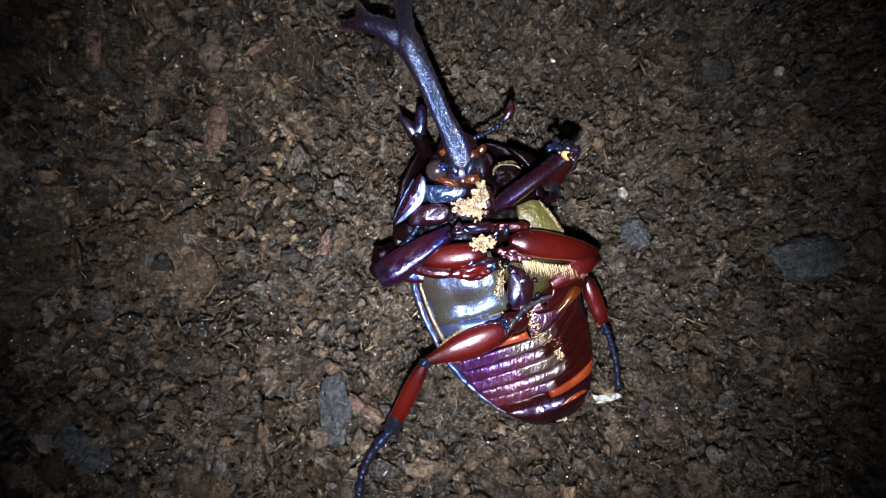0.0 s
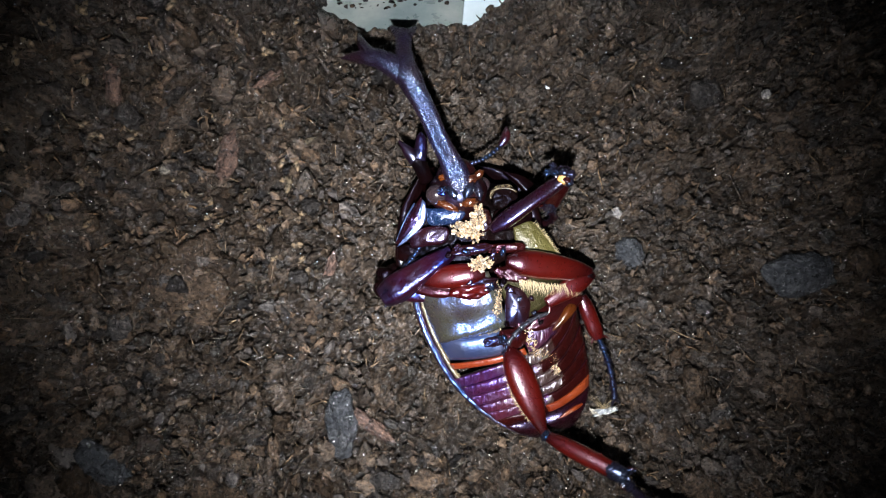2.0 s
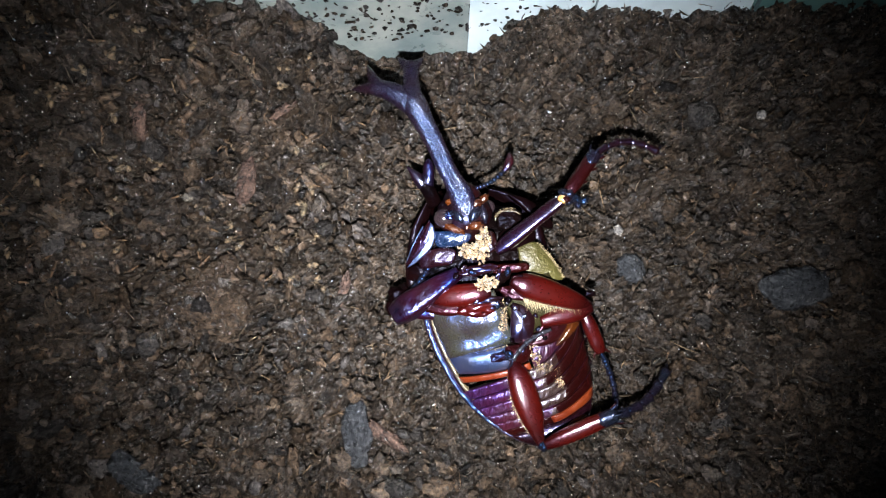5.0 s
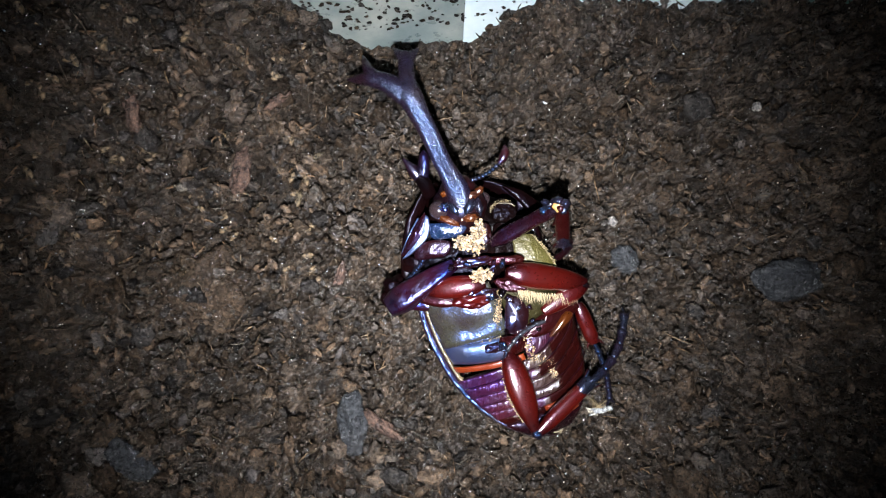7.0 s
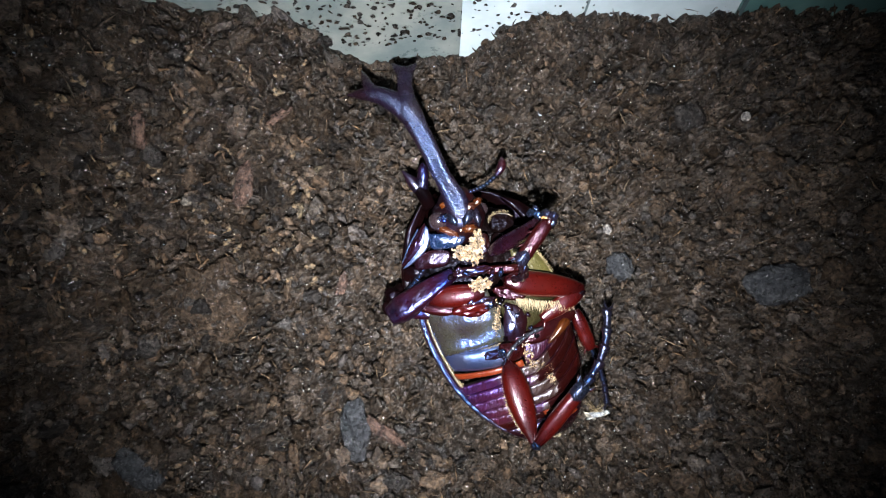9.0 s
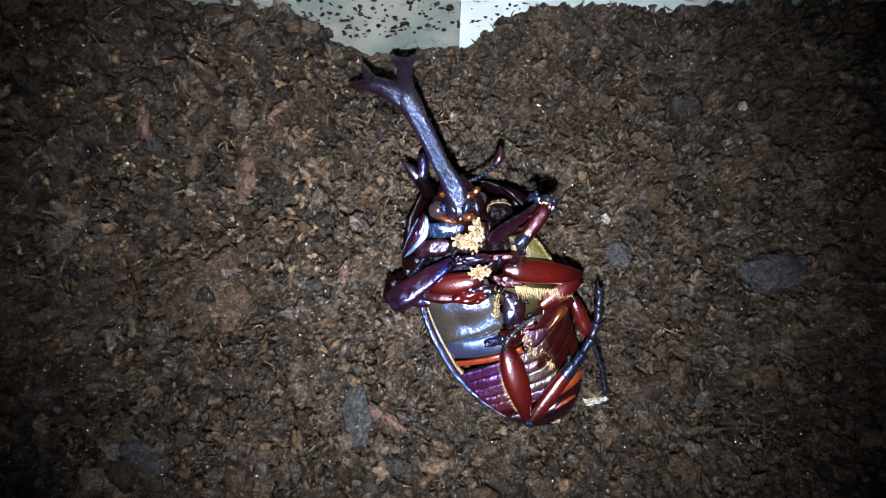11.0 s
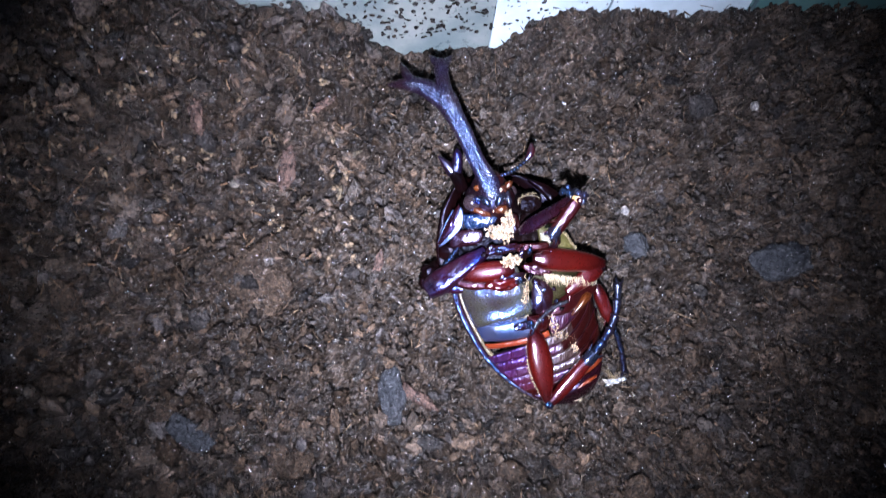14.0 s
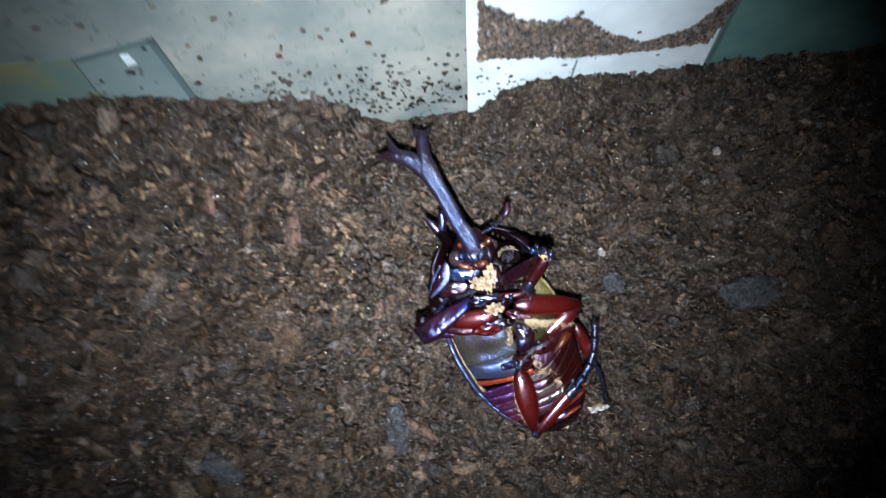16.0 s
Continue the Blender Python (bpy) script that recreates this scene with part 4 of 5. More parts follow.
facet("hip_joint", RED_BELLY, [(0.6, -4.6, 7.7), (3.0, -4.3, 7.9), (5.2, -5.0, 7.7), (4.8, -6.8, 7.2), (2.6, -7.8, 7.1), (0.4, -6.8, 7.2)], 0.9, "dark red hip of the kicking leg", 3.0, 14)
facet("hip_joint", SHELL, [(1.4, 3.0, 8.5), (3.7, 2.4, 8.6), (5.5, 0.3, 8.2), (4.9, -3.4, 8.0), (3.4, -4.0, 8.0), (1.5, -3.1, 8.3)], 0.55, "dark hip plate of the hind leg", 1.6, 13)


def case_rim(name, mat, inset, lift, radius, flat, label):
    """A raised edge that follows the open side of the wing case to the tail."""
    bm = bmesh.new()
    tube(bm, [(*body_at(inset - half_width(v), v, 1.2 + 0.04 * (v + 20) + lift), radius * (1.0 if v > -15 else 0.7)) for v in (11, 8, 4, 0, -4, -8, -11, -14, -16.5, -18.3)], 10, flat, 5)
    part(name, bm, mat, beetle, label)


case_rim("rim", GOLD_RIM, 1.7, 0.5, 0.36, 0.7, "pale gold inner rim of the wing case")
# added tube that carries the blue-white highlight along the rim
case_rim("edge", RIM_HIGHLIGHT, 0.5, 0.3, 0.42, 0.6, "tube added for the blue highlight along the wing case")


def head():
    bm = bmesh.new()
    lump(bm, (-6.8, 18.2, 7.6), (4.9, 4.6, 4.0), 0.3, 0.15, 3, 1)
    lump(bm, (-7.2, 21.3, 8.6), (3.2, 2.6, 3.0), 0.3, 0.1, 3, 2)
    part("skull", bm, SHELL, beetle, "black glossy head")
    for c, r in (((-10.3, 17.6, 9.8), 1.75), ((-2.6, 20.0, 6.4), 1.3)):
        bm = bmesh.new()
        lump(bm, c, (r * 1.05, r, r), 0, 0, 3)
        part("eye", bm, EYE, beetle, "grey glassy eye")
    for c, s, a in (((-4.9, 20.0, 11.2), (1.3, 0.75, 0.7), 0.4), ((-3.5, 20.9, 11.0), (0.9, 0.6, 0.6), 0.9), ((-8.6, 15.7, 10.6), (1.9, 0.6, 0.7), -0.35),
                    ((-4.9, 16.2, 11.4), (1.2, 0.7, 0.8), 0.3), ((-6.6, 19.4, 11.0), (0.7, 1.0, 0.7), 0.1)):
        bm = bmesh.new()
        lump(bm, c, s, a, 0.25, 4, 4, 0.85)
        part("mouthpart", bm, AMBER, beetle, "amber coloured mouthpart")
    for c, s, a in (((-5.2, 18.2, 11.3), (1.6, 0.9, 0.8), 1.2), ((-7.7, 17.8, 11.0), (0.9, 1.5, 0.8), 0.5), ((-3.5, 18.2, 10.8), (0.7, 1.6, 0.7), 0.2)):
        bm = bmesh.new()
        lump(bm, c, s, a, 0.2, 3, 6)
        part("mouthpart", bm, TARSUS, beetle, "black shiny jaw")
    rng = random.Random(17)
    for i in range(16):
        a, q = rng.uniform(0, 6.28), rng.uniform(0.2, 1.0)
        c = (-6.6 + 3.6 * q * math.cos(a), 18.4 + 2.6 * q * math.sin(a), 10.2 + rng.uniform(0, 1.0))
        bm = bmesh.new()
        lump(bm, c, (rng.uniform(0.3, 0.8), rng.uniform(0.5, 1.1), rng.uniform(0.3, 0.6)), rng.uniform(0, 3), 0.8, 3, i, 0.8)
        part("mouthpart", bm, (TARSUS, DARK_LEG, AMBER, TARSUS)[i % 4], beetle, "small shiny mouthpart")
    # antenna with beads and a club
    bm = bmesh.new()
    for i in range(9):
        t = i / 8
        lump(bm, (-4.6 + 4.6 * t, 22.8 + 2.9 * t - 0.5 * math.sin(3 * t), 10.4 + 0.9 * t), (0.46, 0.42, 0.42), 0, 0, 2)
    antenna = part("antenna", bm, TARSUS, beetle, "beaded black antenna")
    bm = bmesh.new()
    tube(bm, [(-0.1, 25.6, 11.3, 0.4), (0.6, 26.6, 11.4, 0.75), (0.9, 27.7, 11.3, 0.7), (0.9, 28.8, 11.0, 0.2)])
    part("club", bm, DARK_LEG, antenna, "red brown antenna club")


head()


def horn():
    """The long head horn, forked twice at its end."""
    bm = bmesh.new()
    tube(bm, [(-6.3, 18.6, 9.5, 2.3), (-7.4, 21.2, 11.6, 2.05), (-8.6, 23.4, 12.7, 1.7), (-10.0, 25.8, 13.4, 1.55), (-11.9, 29.8, 14, 1.62), (-13.6, 33.0, 14, 1.75), (-15.1, 36.0, 13.4, 2.1), (-16.2, 38.2, 12.8, 2.0)], 28, 0.92, 6, (0, 0, 1), 0.95, 0.22)
    tube(bm, [(-14.9, 35.0, 13.5, 1.5), (-17.2, 37.6, 13.0, 1.9), (-19.8, 39.2, 12.4, 1.65), (-22.2, 39.9, 11.7, 1.35), (-24.4, 40.1, 10.8, 0.85), (-26.6, 40.2, 10, 0.12)], 20, 0.9)
    tube(bm, [(-21.0, 39.6, 12.1, 1.35), (-22.5, 41.3, 11.4, 1.0), (-23.3, 43.0, 10.5, 0.7), (-24.0, 44.8, 9.2, 0.12)], 16, 0.9)
    tube(bm, [(-15.4, 36.4, 13.4, 1.8), (-15.9, 39.0, 13.0, 1.6), (-16.1, 41.2, 12.4, 1.35), (-16.2, 42.9, 11.8, 1.4), (-16.3, 44.2, 11.3, 1.2), (-16.3, 44.9, 11, 0.3)], 20, 0.9)
    tube(bm, [(-16.3, 42.9, 12.0, 1.1), (-17.5, 44.6, 11, 0.75), (-18.6, 45.9, 10, 0.1)], 12, 0.9)
    tube(bm, [(-16.1, 42.9, 12.0, 1.1), (-15.1, 44.5, 11, 0.75), (-14.0, 45.9, 10, 0.1)], 12, 0.9)
    tube(bm, [(-15.6, 38.0, 13.1, 1.3), (-17.3, 38.9, 12.8, 1.1), (-19.4, 39.6, 12.4, 0.8)], 12, 0.55)
    part("horn", bm, HORN, beetle, "long forked purple black head horn with pitted skin")


horn()


# ---- legs ----
def place(a, b, up=(0, 0, 1)):
    """The pose, in the beetle's space, of a limb that starts at a and points to b (millimetres)."""
    a, b = Vector(a) * MM, Vector(b) * MM
    y = (b - a).normalized()
    x = y.cross(Vector(up)).normalized()
    z = x.cross(y)
    m = Matrix((x, y, z)).transposed().to_4x4()
    m.translation = a
    return m


def limb(name, mat, length, radii, flat=0.75, label="", spines=(), bow=0.0, boxy=0.82, twist=0.0, sag=0.0):
    """A leg segment from its joint along y; radii are given at even steps."""
    bm = bmesh.new()
    n = len(radii) - 1
    tube(bm, [(bow * math.sin(math.pi * i / n), length * i / n, -sag * math.sin(math.pi * i / n), r) for i, r in enumerate(radii)], 22, flat, 6, (0, 0, 1), boxy, twist)
    for y, sx, ln in spines:
        tube(bm, [(sx * 0.4, y, 0, 0.36), (sx * (0.9 + 0.25 * ln), y + ln * 0.5, 0.1, 0.22), (sx * (1.0 + 0.45 * ln), y + ln, 0.1, 0.03)], 6, 1, 2)
    return part(name, bm, mat, beetle, label)


def foot(length, label="", bow=1.2, mat=None, fat=1.0):
    """A tarsus: five beaded joints, and two claws at its end."""
    n = 5
    root = None
    for i in range(n):
        y0, y1 = length * i / n, length * (i + 1) / n
        x0, x1 = bow * math.sin(math.pi * i / n), bow * math.sin(math.pi * (i + 1) / n)
        bm = bmesh.new()
        tube(bm, [(x0, y0, 0, 0.4 * fat), (x0 * 0.4 + x1 * 0.6, y0 * 0.4 + y1 * 0.6, 0, 0.52 * fat), (x1, y1 - 0.15, 0, 0.66 * fat), (x1, y1 + 0.1, 0, 0.4 * fat)], 8, 0.9, 3)
        joint = part("foot" if root is None else "joint", bm, mat or TARSUS, beetle if root is None else root, label if root is None else "")
        root = root or joint
        if i < n - 1:
            bm = bmesh.new()
            for k in range(7):
                a = 2 * math.pi * (k + 0.5 * i) / 7
                bristle(bm, (x1 + 0.5 * fat * math.cos(a), y1 - 0.2, 0.45 * fat * math.sin(a)), (x1 + 1.15 * fat * math.cos(a), y1 + 0.75, 0.95 * fat * math.sin(a)), 0.06)
            part("bristles", bm, TARSUS, joint if joint is root else root, smooth=False)
    for sx in (-1, 1):
        bm = bmesh.new()
        tube(bm, [(0, length, 0, 0.3), (sx * 0.7, length + 0.9, -0.2, 0.22), (sx * 0.8, length + 1.9, -0.7, 0.03)], 6, 1, 3)
        part("claw", bm, TARSUS, root)
    return root


def tip_of(shin, length, r0, r1, start=0.72):
    """The blue black flared end of a shin, with a crown of spurs."""
    bm = bmesh.new()
    tube(bm, [(0, length * start, 0, r0 * 0.85), (0, length * (start + 0.08), 0, r0 * 1.06), (0, length * 0.97, 0, r1 * 1.1), (0, length * 1.01, 0, r1 * 0.9), (0, length * 1.03, 0, r1 * 0.4)], 14, 0.84, 4)
    for k in range(5):
        a = 2 * math.pi * (k + 0.3) / 5
        c, d = math.cos(a), math.sin(a)
        tube(bm, [(c * r1 * 0.8, length * 0.95, d * r1 * 0.7, 0.3), (c * r1 * 1.15, length * 1.02, d * r1 * 0.95, 0.2), (c * r1 * 1.35, length * (1.05 + 0.02 * (k % 3)), d * r1 * 1.05, 0.03)], 7, 1, 3)
    return part("shin_end", bm, TARSUS, shin, "blue black spiny end of the shin")


FEMUR = [0.6, 1.75, 2.25, 2.4, 2.25, 1.85, 1.2, 0.55]
TIBIA = [0.7, 1.15, 1.36, 1.42, 1.38, 1.28, 1.15]
SPINES = [(4.5, 1, 1.0), (8.2, -1, 1.2), (12.6, 1, 2.2), (12.8, -1, 2.0)]

# hind leg that kicks
THIGH = 15.6
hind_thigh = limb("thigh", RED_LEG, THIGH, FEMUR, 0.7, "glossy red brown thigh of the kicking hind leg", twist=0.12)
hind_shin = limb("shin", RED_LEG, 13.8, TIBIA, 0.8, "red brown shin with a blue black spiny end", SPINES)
bm = bmesh.new()
rng_hair = random.Random(8)
for i in range(150):
    y = rng_hair.uniform(2, 13)
    r = 2.3 * math.sin(math.pi * (y + 1.2) / 16.8)
    bristle(bm, (r * 0.96, y, rng_hair.uniform(-0.5, 0.3)), (r + rng_hair.uniform(0.3, 0.7), y + rng_hair.uniform(-0.3, 0.5), rng_hair.uniform(-0.3, 0.4)), 0.05)
part("bristles", bm, HAIR, hind_thigh, "short pale bristles along the thigh", smooth=False)
tip_of(hind_shin, 13.8, 1.3, 1.2, 0.74)
bm = bmesh.new()
lump(bm, (0, 0.2, 0), (1.0, 0.8, 0.85), 0.2, 0.3, 3, 5)
part("knee", bm, TARSUS, hind_shin, "blue black shiny knee")
hind_foot = foot(15.0, "blue black jointed foot", bow=1.7, fat=1.5)

# fore leg that reaches out
fore_thigh = limb("thigh", FORE_PURPLE, 15.0, [0.7, 1.3, 1.4, 1.3, 1.2, 1.2, 1.15, 0.7], 0.8, "purple brown thigh of the reaching fore leg", boxy=0.7, twist=0.3, sag=0.9)
fore_shin = limb("shin", RED_BELLY, 9.0, [0.8, 1.15, 1.25, 1.2, 1.2, 1.0], 0.7, "broad toothed shin", [(3.0, 1, 1.5), (5.6, 1, 1.6), (8.0, 1, 1.7)])
tip_of(fore_shin, 9.0, 1.1, 1.1)
for i, (x, y, z, r) in enumerate(((1.9, 0.9, -0.7, 0.85), (1.0, 0.1, -1.2, 0.8), (3.0, 1.3, -0.5, 0.7), (0.2, 0.2, -1.3, 0.7), (2.6, 0.2, -1.2, 0.6))):
    knob = bmesh.new()
    lump(knob, (x, y, z), (r * 1.15, r * 0.8, r * 0.8), 0.7 * i, 0.5, 3, i + 3)
    part("shin_tooth", knob, TARSUS, fore_shin, "black blunt tooth of the shin")
fore_foot = foot(12.0, "curved dark red brown foot", -2.0, SHELL, 1.2)
bm = bmesh.new()
lump(bm, (0.1, 14.3, 0.75), (0.85, 0.6, 0.45), 0.3, 0.3, 3)
for i, (x, y, z) in enumerate(((0.9, 14.8, 0.3), (-0.8, 15.0, 0.5), (0.1, 15.6, 0.2))):
    knob = bmesh.new()
    lump(knob, (x, y, z), (0.8, 0.7, 0.7), i, 0.3, 3, i)
    part("knee_knob", knob, TARSUS, fore_thigh, "black shiny knee knob")
part("knee_spot", bm, KNEE, fore_thigh, "cream and orange knee spot")
bm = bmesh.new()
lump(bm, (0.55, 14.75, 0.95), (0.62, 0.5, 0.42), 0.3, 0.4, 3)
part("knee_socket", bm, RED_BELLY, fore_thigh, "dark red socket in the knee spot")
# white glints at the knee are put in as pale beads
for i, (x, y, z) in enumerate(((-0.9, 13.7, 0.9), (0.2, 15.1, 0.9))):
    bead = bmesh.new()
    lump(bead, (x, y, z), (0.2, 0.17, 0.16), i, 0.2, 2, i)
    part("knee_glint", bead, WHITE_GLINT, fore_thigh, "tiny pale bead put in as a white glint")

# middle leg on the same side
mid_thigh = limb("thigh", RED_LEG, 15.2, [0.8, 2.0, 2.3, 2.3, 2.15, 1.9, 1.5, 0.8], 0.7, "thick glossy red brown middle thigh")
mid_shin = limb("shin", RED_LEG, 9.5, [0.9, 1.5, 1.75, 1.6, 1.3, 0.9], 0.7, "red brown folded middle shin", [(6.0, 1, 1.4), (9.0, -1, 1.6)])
mid_foot = foot(8.5, "greyish jointed foot folded over the belly", bow=0.8, mat=GREY_FOOT, fat=0.75)


def still_limb(make, a, b):
    make.matrix_local = place(a, b)
    return make


still_limb(limb("thigh", RED_BELLY, 11.5, [0.6, 1.6, 1.9, 1.7, 1.3, 0.7], 0.6, "orange brown folded hind thigh"), (4.8, -4.3, 6.5), (14.9, 1.2, 4.5))
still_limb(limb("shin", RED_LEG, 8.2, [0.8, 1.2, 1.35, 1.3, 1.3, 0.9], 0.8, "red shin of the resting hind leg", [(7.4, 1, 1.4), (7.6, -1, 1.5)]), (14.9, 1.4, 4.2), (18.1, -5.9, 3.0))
still_limb(foot(12.0, "black foot resting on the soil", bow=-0.6), (18.1, -5.8, 3.0), (21.9, -17.3, 0.0))
# folded legs of the other side
still_limb(limb("thigh", DARK_LEG, 14.0, [1.0, 1.4, 1.75, 1.95, 2.15, 2.35, 2.3, 1.7], 0.8, "thick purple black folded fore leg", [(9.0, -1, 1.2), (11.0, -1, 1.6), (13.0, 1, 1.2), (13.2, -1, 1.4)], boxy=0.55, twist=-0.35), (-7.6, 8.3, 9.0), (-18.9, 0.6, 7.5))
still_limb(limb("shin", DARK_LEG, 8.0, [1.2, 1.5, 1.6, 1.4, 1.0], 0.7), (-18.3, 2.0, 5.0), (-10.8, 1.0, 6.0))
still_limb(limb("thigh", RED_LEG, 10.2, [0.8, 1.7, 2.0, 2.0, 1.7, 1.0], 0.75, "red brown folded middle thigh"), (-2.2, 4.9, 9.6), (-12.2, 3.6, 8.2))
still_limb(limb("shin", RED_BELLY, 6.6, [0.9, 1.2, 1.35, 1.25, 0.8], 0.7, "dark red folded shin", [(3.0, 1, 1.2), (5.6, 1, 1.4)], twist=0.3), (-13.4, 2.2, 7.4), (-7.0, 1.7, 8.1))
bm = bmesh.new()
lump(bm, (-4.4, 2.0, 8.9), (3.0, 1.35, 1.1), 0.12, 0.35, 4, 31, 0.85)
part("hip_joint", bm, RED_LEG, beetle, "glossy dark red hip joint")
bm = bmesh.new()
lump(bm, (-18.0, 3.6, 5.6), (2.0, 2.1, 1.6), 0.5, 0.5, 4, 33, 0.8)
lump(bm, (-19.3, 2.0, 5.9), (1.3, 1.2, 1.2), 0.2, 0.5, 3, 34, 0.8)
part("knee", bm, SHIELD, beetle, "black angular folded knee")
still_limb(foot(7.0, bow=0.4), (-16.0, 5.2, 7.0), (-12.5, 10.5, 7.5))


def hips():
    """Shiny hip joints along the middle of the body."""
    for c, s, a in (((-3.2, 2.8, 9.0), (3.0, 1.6, 1.5), 0.1), ((2.4, 4.6, 9.2), (2.6, 1.4, 1.4), -0.2), ((-4.6, 8.6, 9.6), (3.2, 1.1, 1.2), 0.15), ((1.2, 9.0, 9.6), (2.8, 1.0, 1.1), 0.1),
                    ((-0.6, -6.4, 7.4), (1.6, 1.1, 1.2), 0.3), ((4.2, -3.4, 7.4), (1.5, 1.3, 1.2), 0.3), ((-3.0, 13.5, 9.4), (1.6, 2.4, 1.3), 0.3)):
        bm = bmesh.new()
        lump(bm, c, (s[0] * 1.05, s[1] * 0.8, s[2] * 0.62), a, 0.32, 4, int(10 * c[0]), 0.8)
        part("hip_joint", bm, SHELL if c[0] < 0 else RED_BELLY, beetle, "glossy dark hip joint")


hips()


def knobs():
    """Small shiny joints and folds where the legs meet the body."""
    rng = random.Random(29)
    for i, (x, y, z) in enumerate(((-6.8, 8.9, 10.6), (-5.4, 8.2, 10.6), (-8.2, 7.6, 10.4), (-1.0, 8.0, 10.6), (0.6, 8.4, 10.4), (2.8, 7.4, 10.6), (-4.6, 3.4, 10.0), (-1.2, 2.6, 9.6), (0.8, 3.4, 9.8), (2.2, 2.2, 9.0),
                                   (3.6, 0.6, 8.8), (1.6, -3.6, 8.4), (3.4, -5.2, 8.0), (1.0, -6.2, 8.4), (-16.4, 3.8, 6.8), (-17.8, 0.2, 7.2), (-12.6, 3.4, 8.8), (15.4, 4.6, 7.6), (13.8, 2.2, 6.8), (6.2, -1.6, 7.8), (7.4, -3.2, 7.2), (5.6, 0.8, 8.4))):
        bm = bmesh.new()
        lump(bm, (x, y, z), (rng.uniform(0.4, 0.95), rng.uniform(0.25, 0.6), rng.uniform(0.3, 0.55)), rng.uniform(0, 3.1), 0.8, 3, i, 0.8)
        part("joint", bm, (SHELL, TARSUS, SHIELD)[i % 3], beetle, "small glossy leg joint")


knobs()


def fringe(label, line, out, count, length, seed):
    """A row of golden bristles along a line of two or three points."""
    rng = random.Random(seed)
    pts = smooth_curve(line, 20)
    bm = bmesh.new()
    for _ in range(count):
        p = Vector(rng.choice(pts)) + Vector((rng.uniform(-0.25, 0.25), rng.uniform(-0.25, 0.25), 0))
        d = Vector(out) + Vector((rng.uniform(-0.35, 0.35), rng.uniform(-0.35, 0.35), rng.uniform(0, 0.4)))
        bristle(bm, p, p + d.normalized() * length * rng.uniform(0.5, 1.1), 0.055)
    return part("bristles", bm, HAIR, beetle, label, smooth=False)


fringe("golden bristles under the middle thigh", [(3.6, 3.9, 9.8), (8.0, 3.2, 9.2), (13.6, 3.2, 7.6)], (0.1, -1, 0.05), 230, 2.3, 1)
fringe("golden bristles along the wing case rim", [body_at(-12.6, 9, 3.0), body_at(-12.5, 1, 2.7), body_at(-11.0, -7, 2.3), body_at(-7.0, -14.5, 1.8)], (-0.4, -0.2, 0.5), 300, 0.6, 2)
fringe("golden bristles at the tail", [body_at(-6.6, -15.6, 1.0), body_at(-3.2, -18.2, 0.8), body_at(1.0, -19.5, 0.6)], (-0.2, -1, 0.1), 170, 0.8, 3)
fringe("golden bristles behind the shield", [body_at(-13.0, 13.6, 4.5), body_at(-9.5, 12.8, 6.5)], (0, -1, 0.3), 90, 1.5, 4)
fringe("golden bristles at the hip plate", [body_at(-11.8, 1.7, 4.3), body_at(-6.5, 1.6, 6.8), body_at(-1.8, 1.4, 7.6)], (0.3, -0.9, 0.3), 90, 0.45, 5)


ring = [(0.9 + 2.2 * math.cos(a), 17.6 + 1.9 * math.sin(a), 9.3) for a in (1.1, 1.6, 2.1, 2.6, 3.0)]
fringe("golden bristles round the fore hip", ring, (0.2, -0.3, 0.5), 110, 0.7, 6)
bm = bmesh.new()
lump(bm, (0.9, 17.6, 8.0), (2.3, 2.0, 0.9), 0.2, 0.25, 4, 9, 0.75)
part("hip_joint", bm, MEMBRANE, beetle, "dark socket of the fore hip")
bm = bmesh.new()
tube(bm, [(0.9 + 2.3 * math.cos(a), 17.5 + 1.7 * math.sin(a) + 0.2 * math.cos(2 * a), 8.9 + 0.3 * math.sin(a), 0.16) for a in (0.5, 1.1, 1.7, 2.3, 2.9, 3.4)], 8, 1.0, 6)
part("rim", bm, GOLD_RIM, beetle, "golden rim of the fore hip socket")
fringe("golden bristles along the flank", [(6.0, 13.4, 7.3), (8.6, 10.7, 6.7), (10.8, 7.3, 6.2)], (0.6, 0.5, 0.2), 150, 0.7, 7)


def meal(label, centre, size, count, seed, fine=1.0):
    """A clump of yellow sandy grains that sticks to the beetle."""
    rng = np.random.default_rng(seed)
    shapes, tris = chunk_shapes(1, 5, seed + 40)
    a, q = rng.uniform(0, 2 * np.pi, count), rng.random(count) ** 0.6
    q = q * (0.75 + 0.25 * np.sin(3 * a + seed) * np.sin(5 * a))
    c = np.stack([q * np.cos(a), q * np.sin(a), rng.normal(0, 0.4, count) - 0.7 * q * q], 1) * np.array(size) * 1.15 + np.array(centre)
    v, t = scatter(rng, shapes, tris, c * MM + np.array(beetle.location), rng.uniform(0.16, 0.3, count) * fine * MM, (0.8, 1.0))
    ob = new("sand_clump", mesh_from_arrays("sand_clump", v, t))
    finish(ob, SAND)
    return tagged(ob, label, "sand", kind="stuff")


meal("yellow grains stuck on the throat", (-3.7, 12.8, 10.9), (1.4, 3.7, 0.5), 420, 1)
meal("yellow grains spread over the throat", (-5.9, 11.9, 10.5), (2.1, 1.7, 0.5), 240, 6)
meal("yellow grains stuck between the middle legs", (-2.9, 6.3, 10.4), (2.4, 1.3, 0.5), 300, 2)
meal("pale dust stuck on the breast", (0.0, 0.4, 8.6), (1.1, 3.0, 0.35), 420, 3, 0.42)
meal("pale grains stuck beside the hind hip", (5.6, -6.0, 7.6), (1.4, 2.0, 0.5), 70, 4, 0.7)
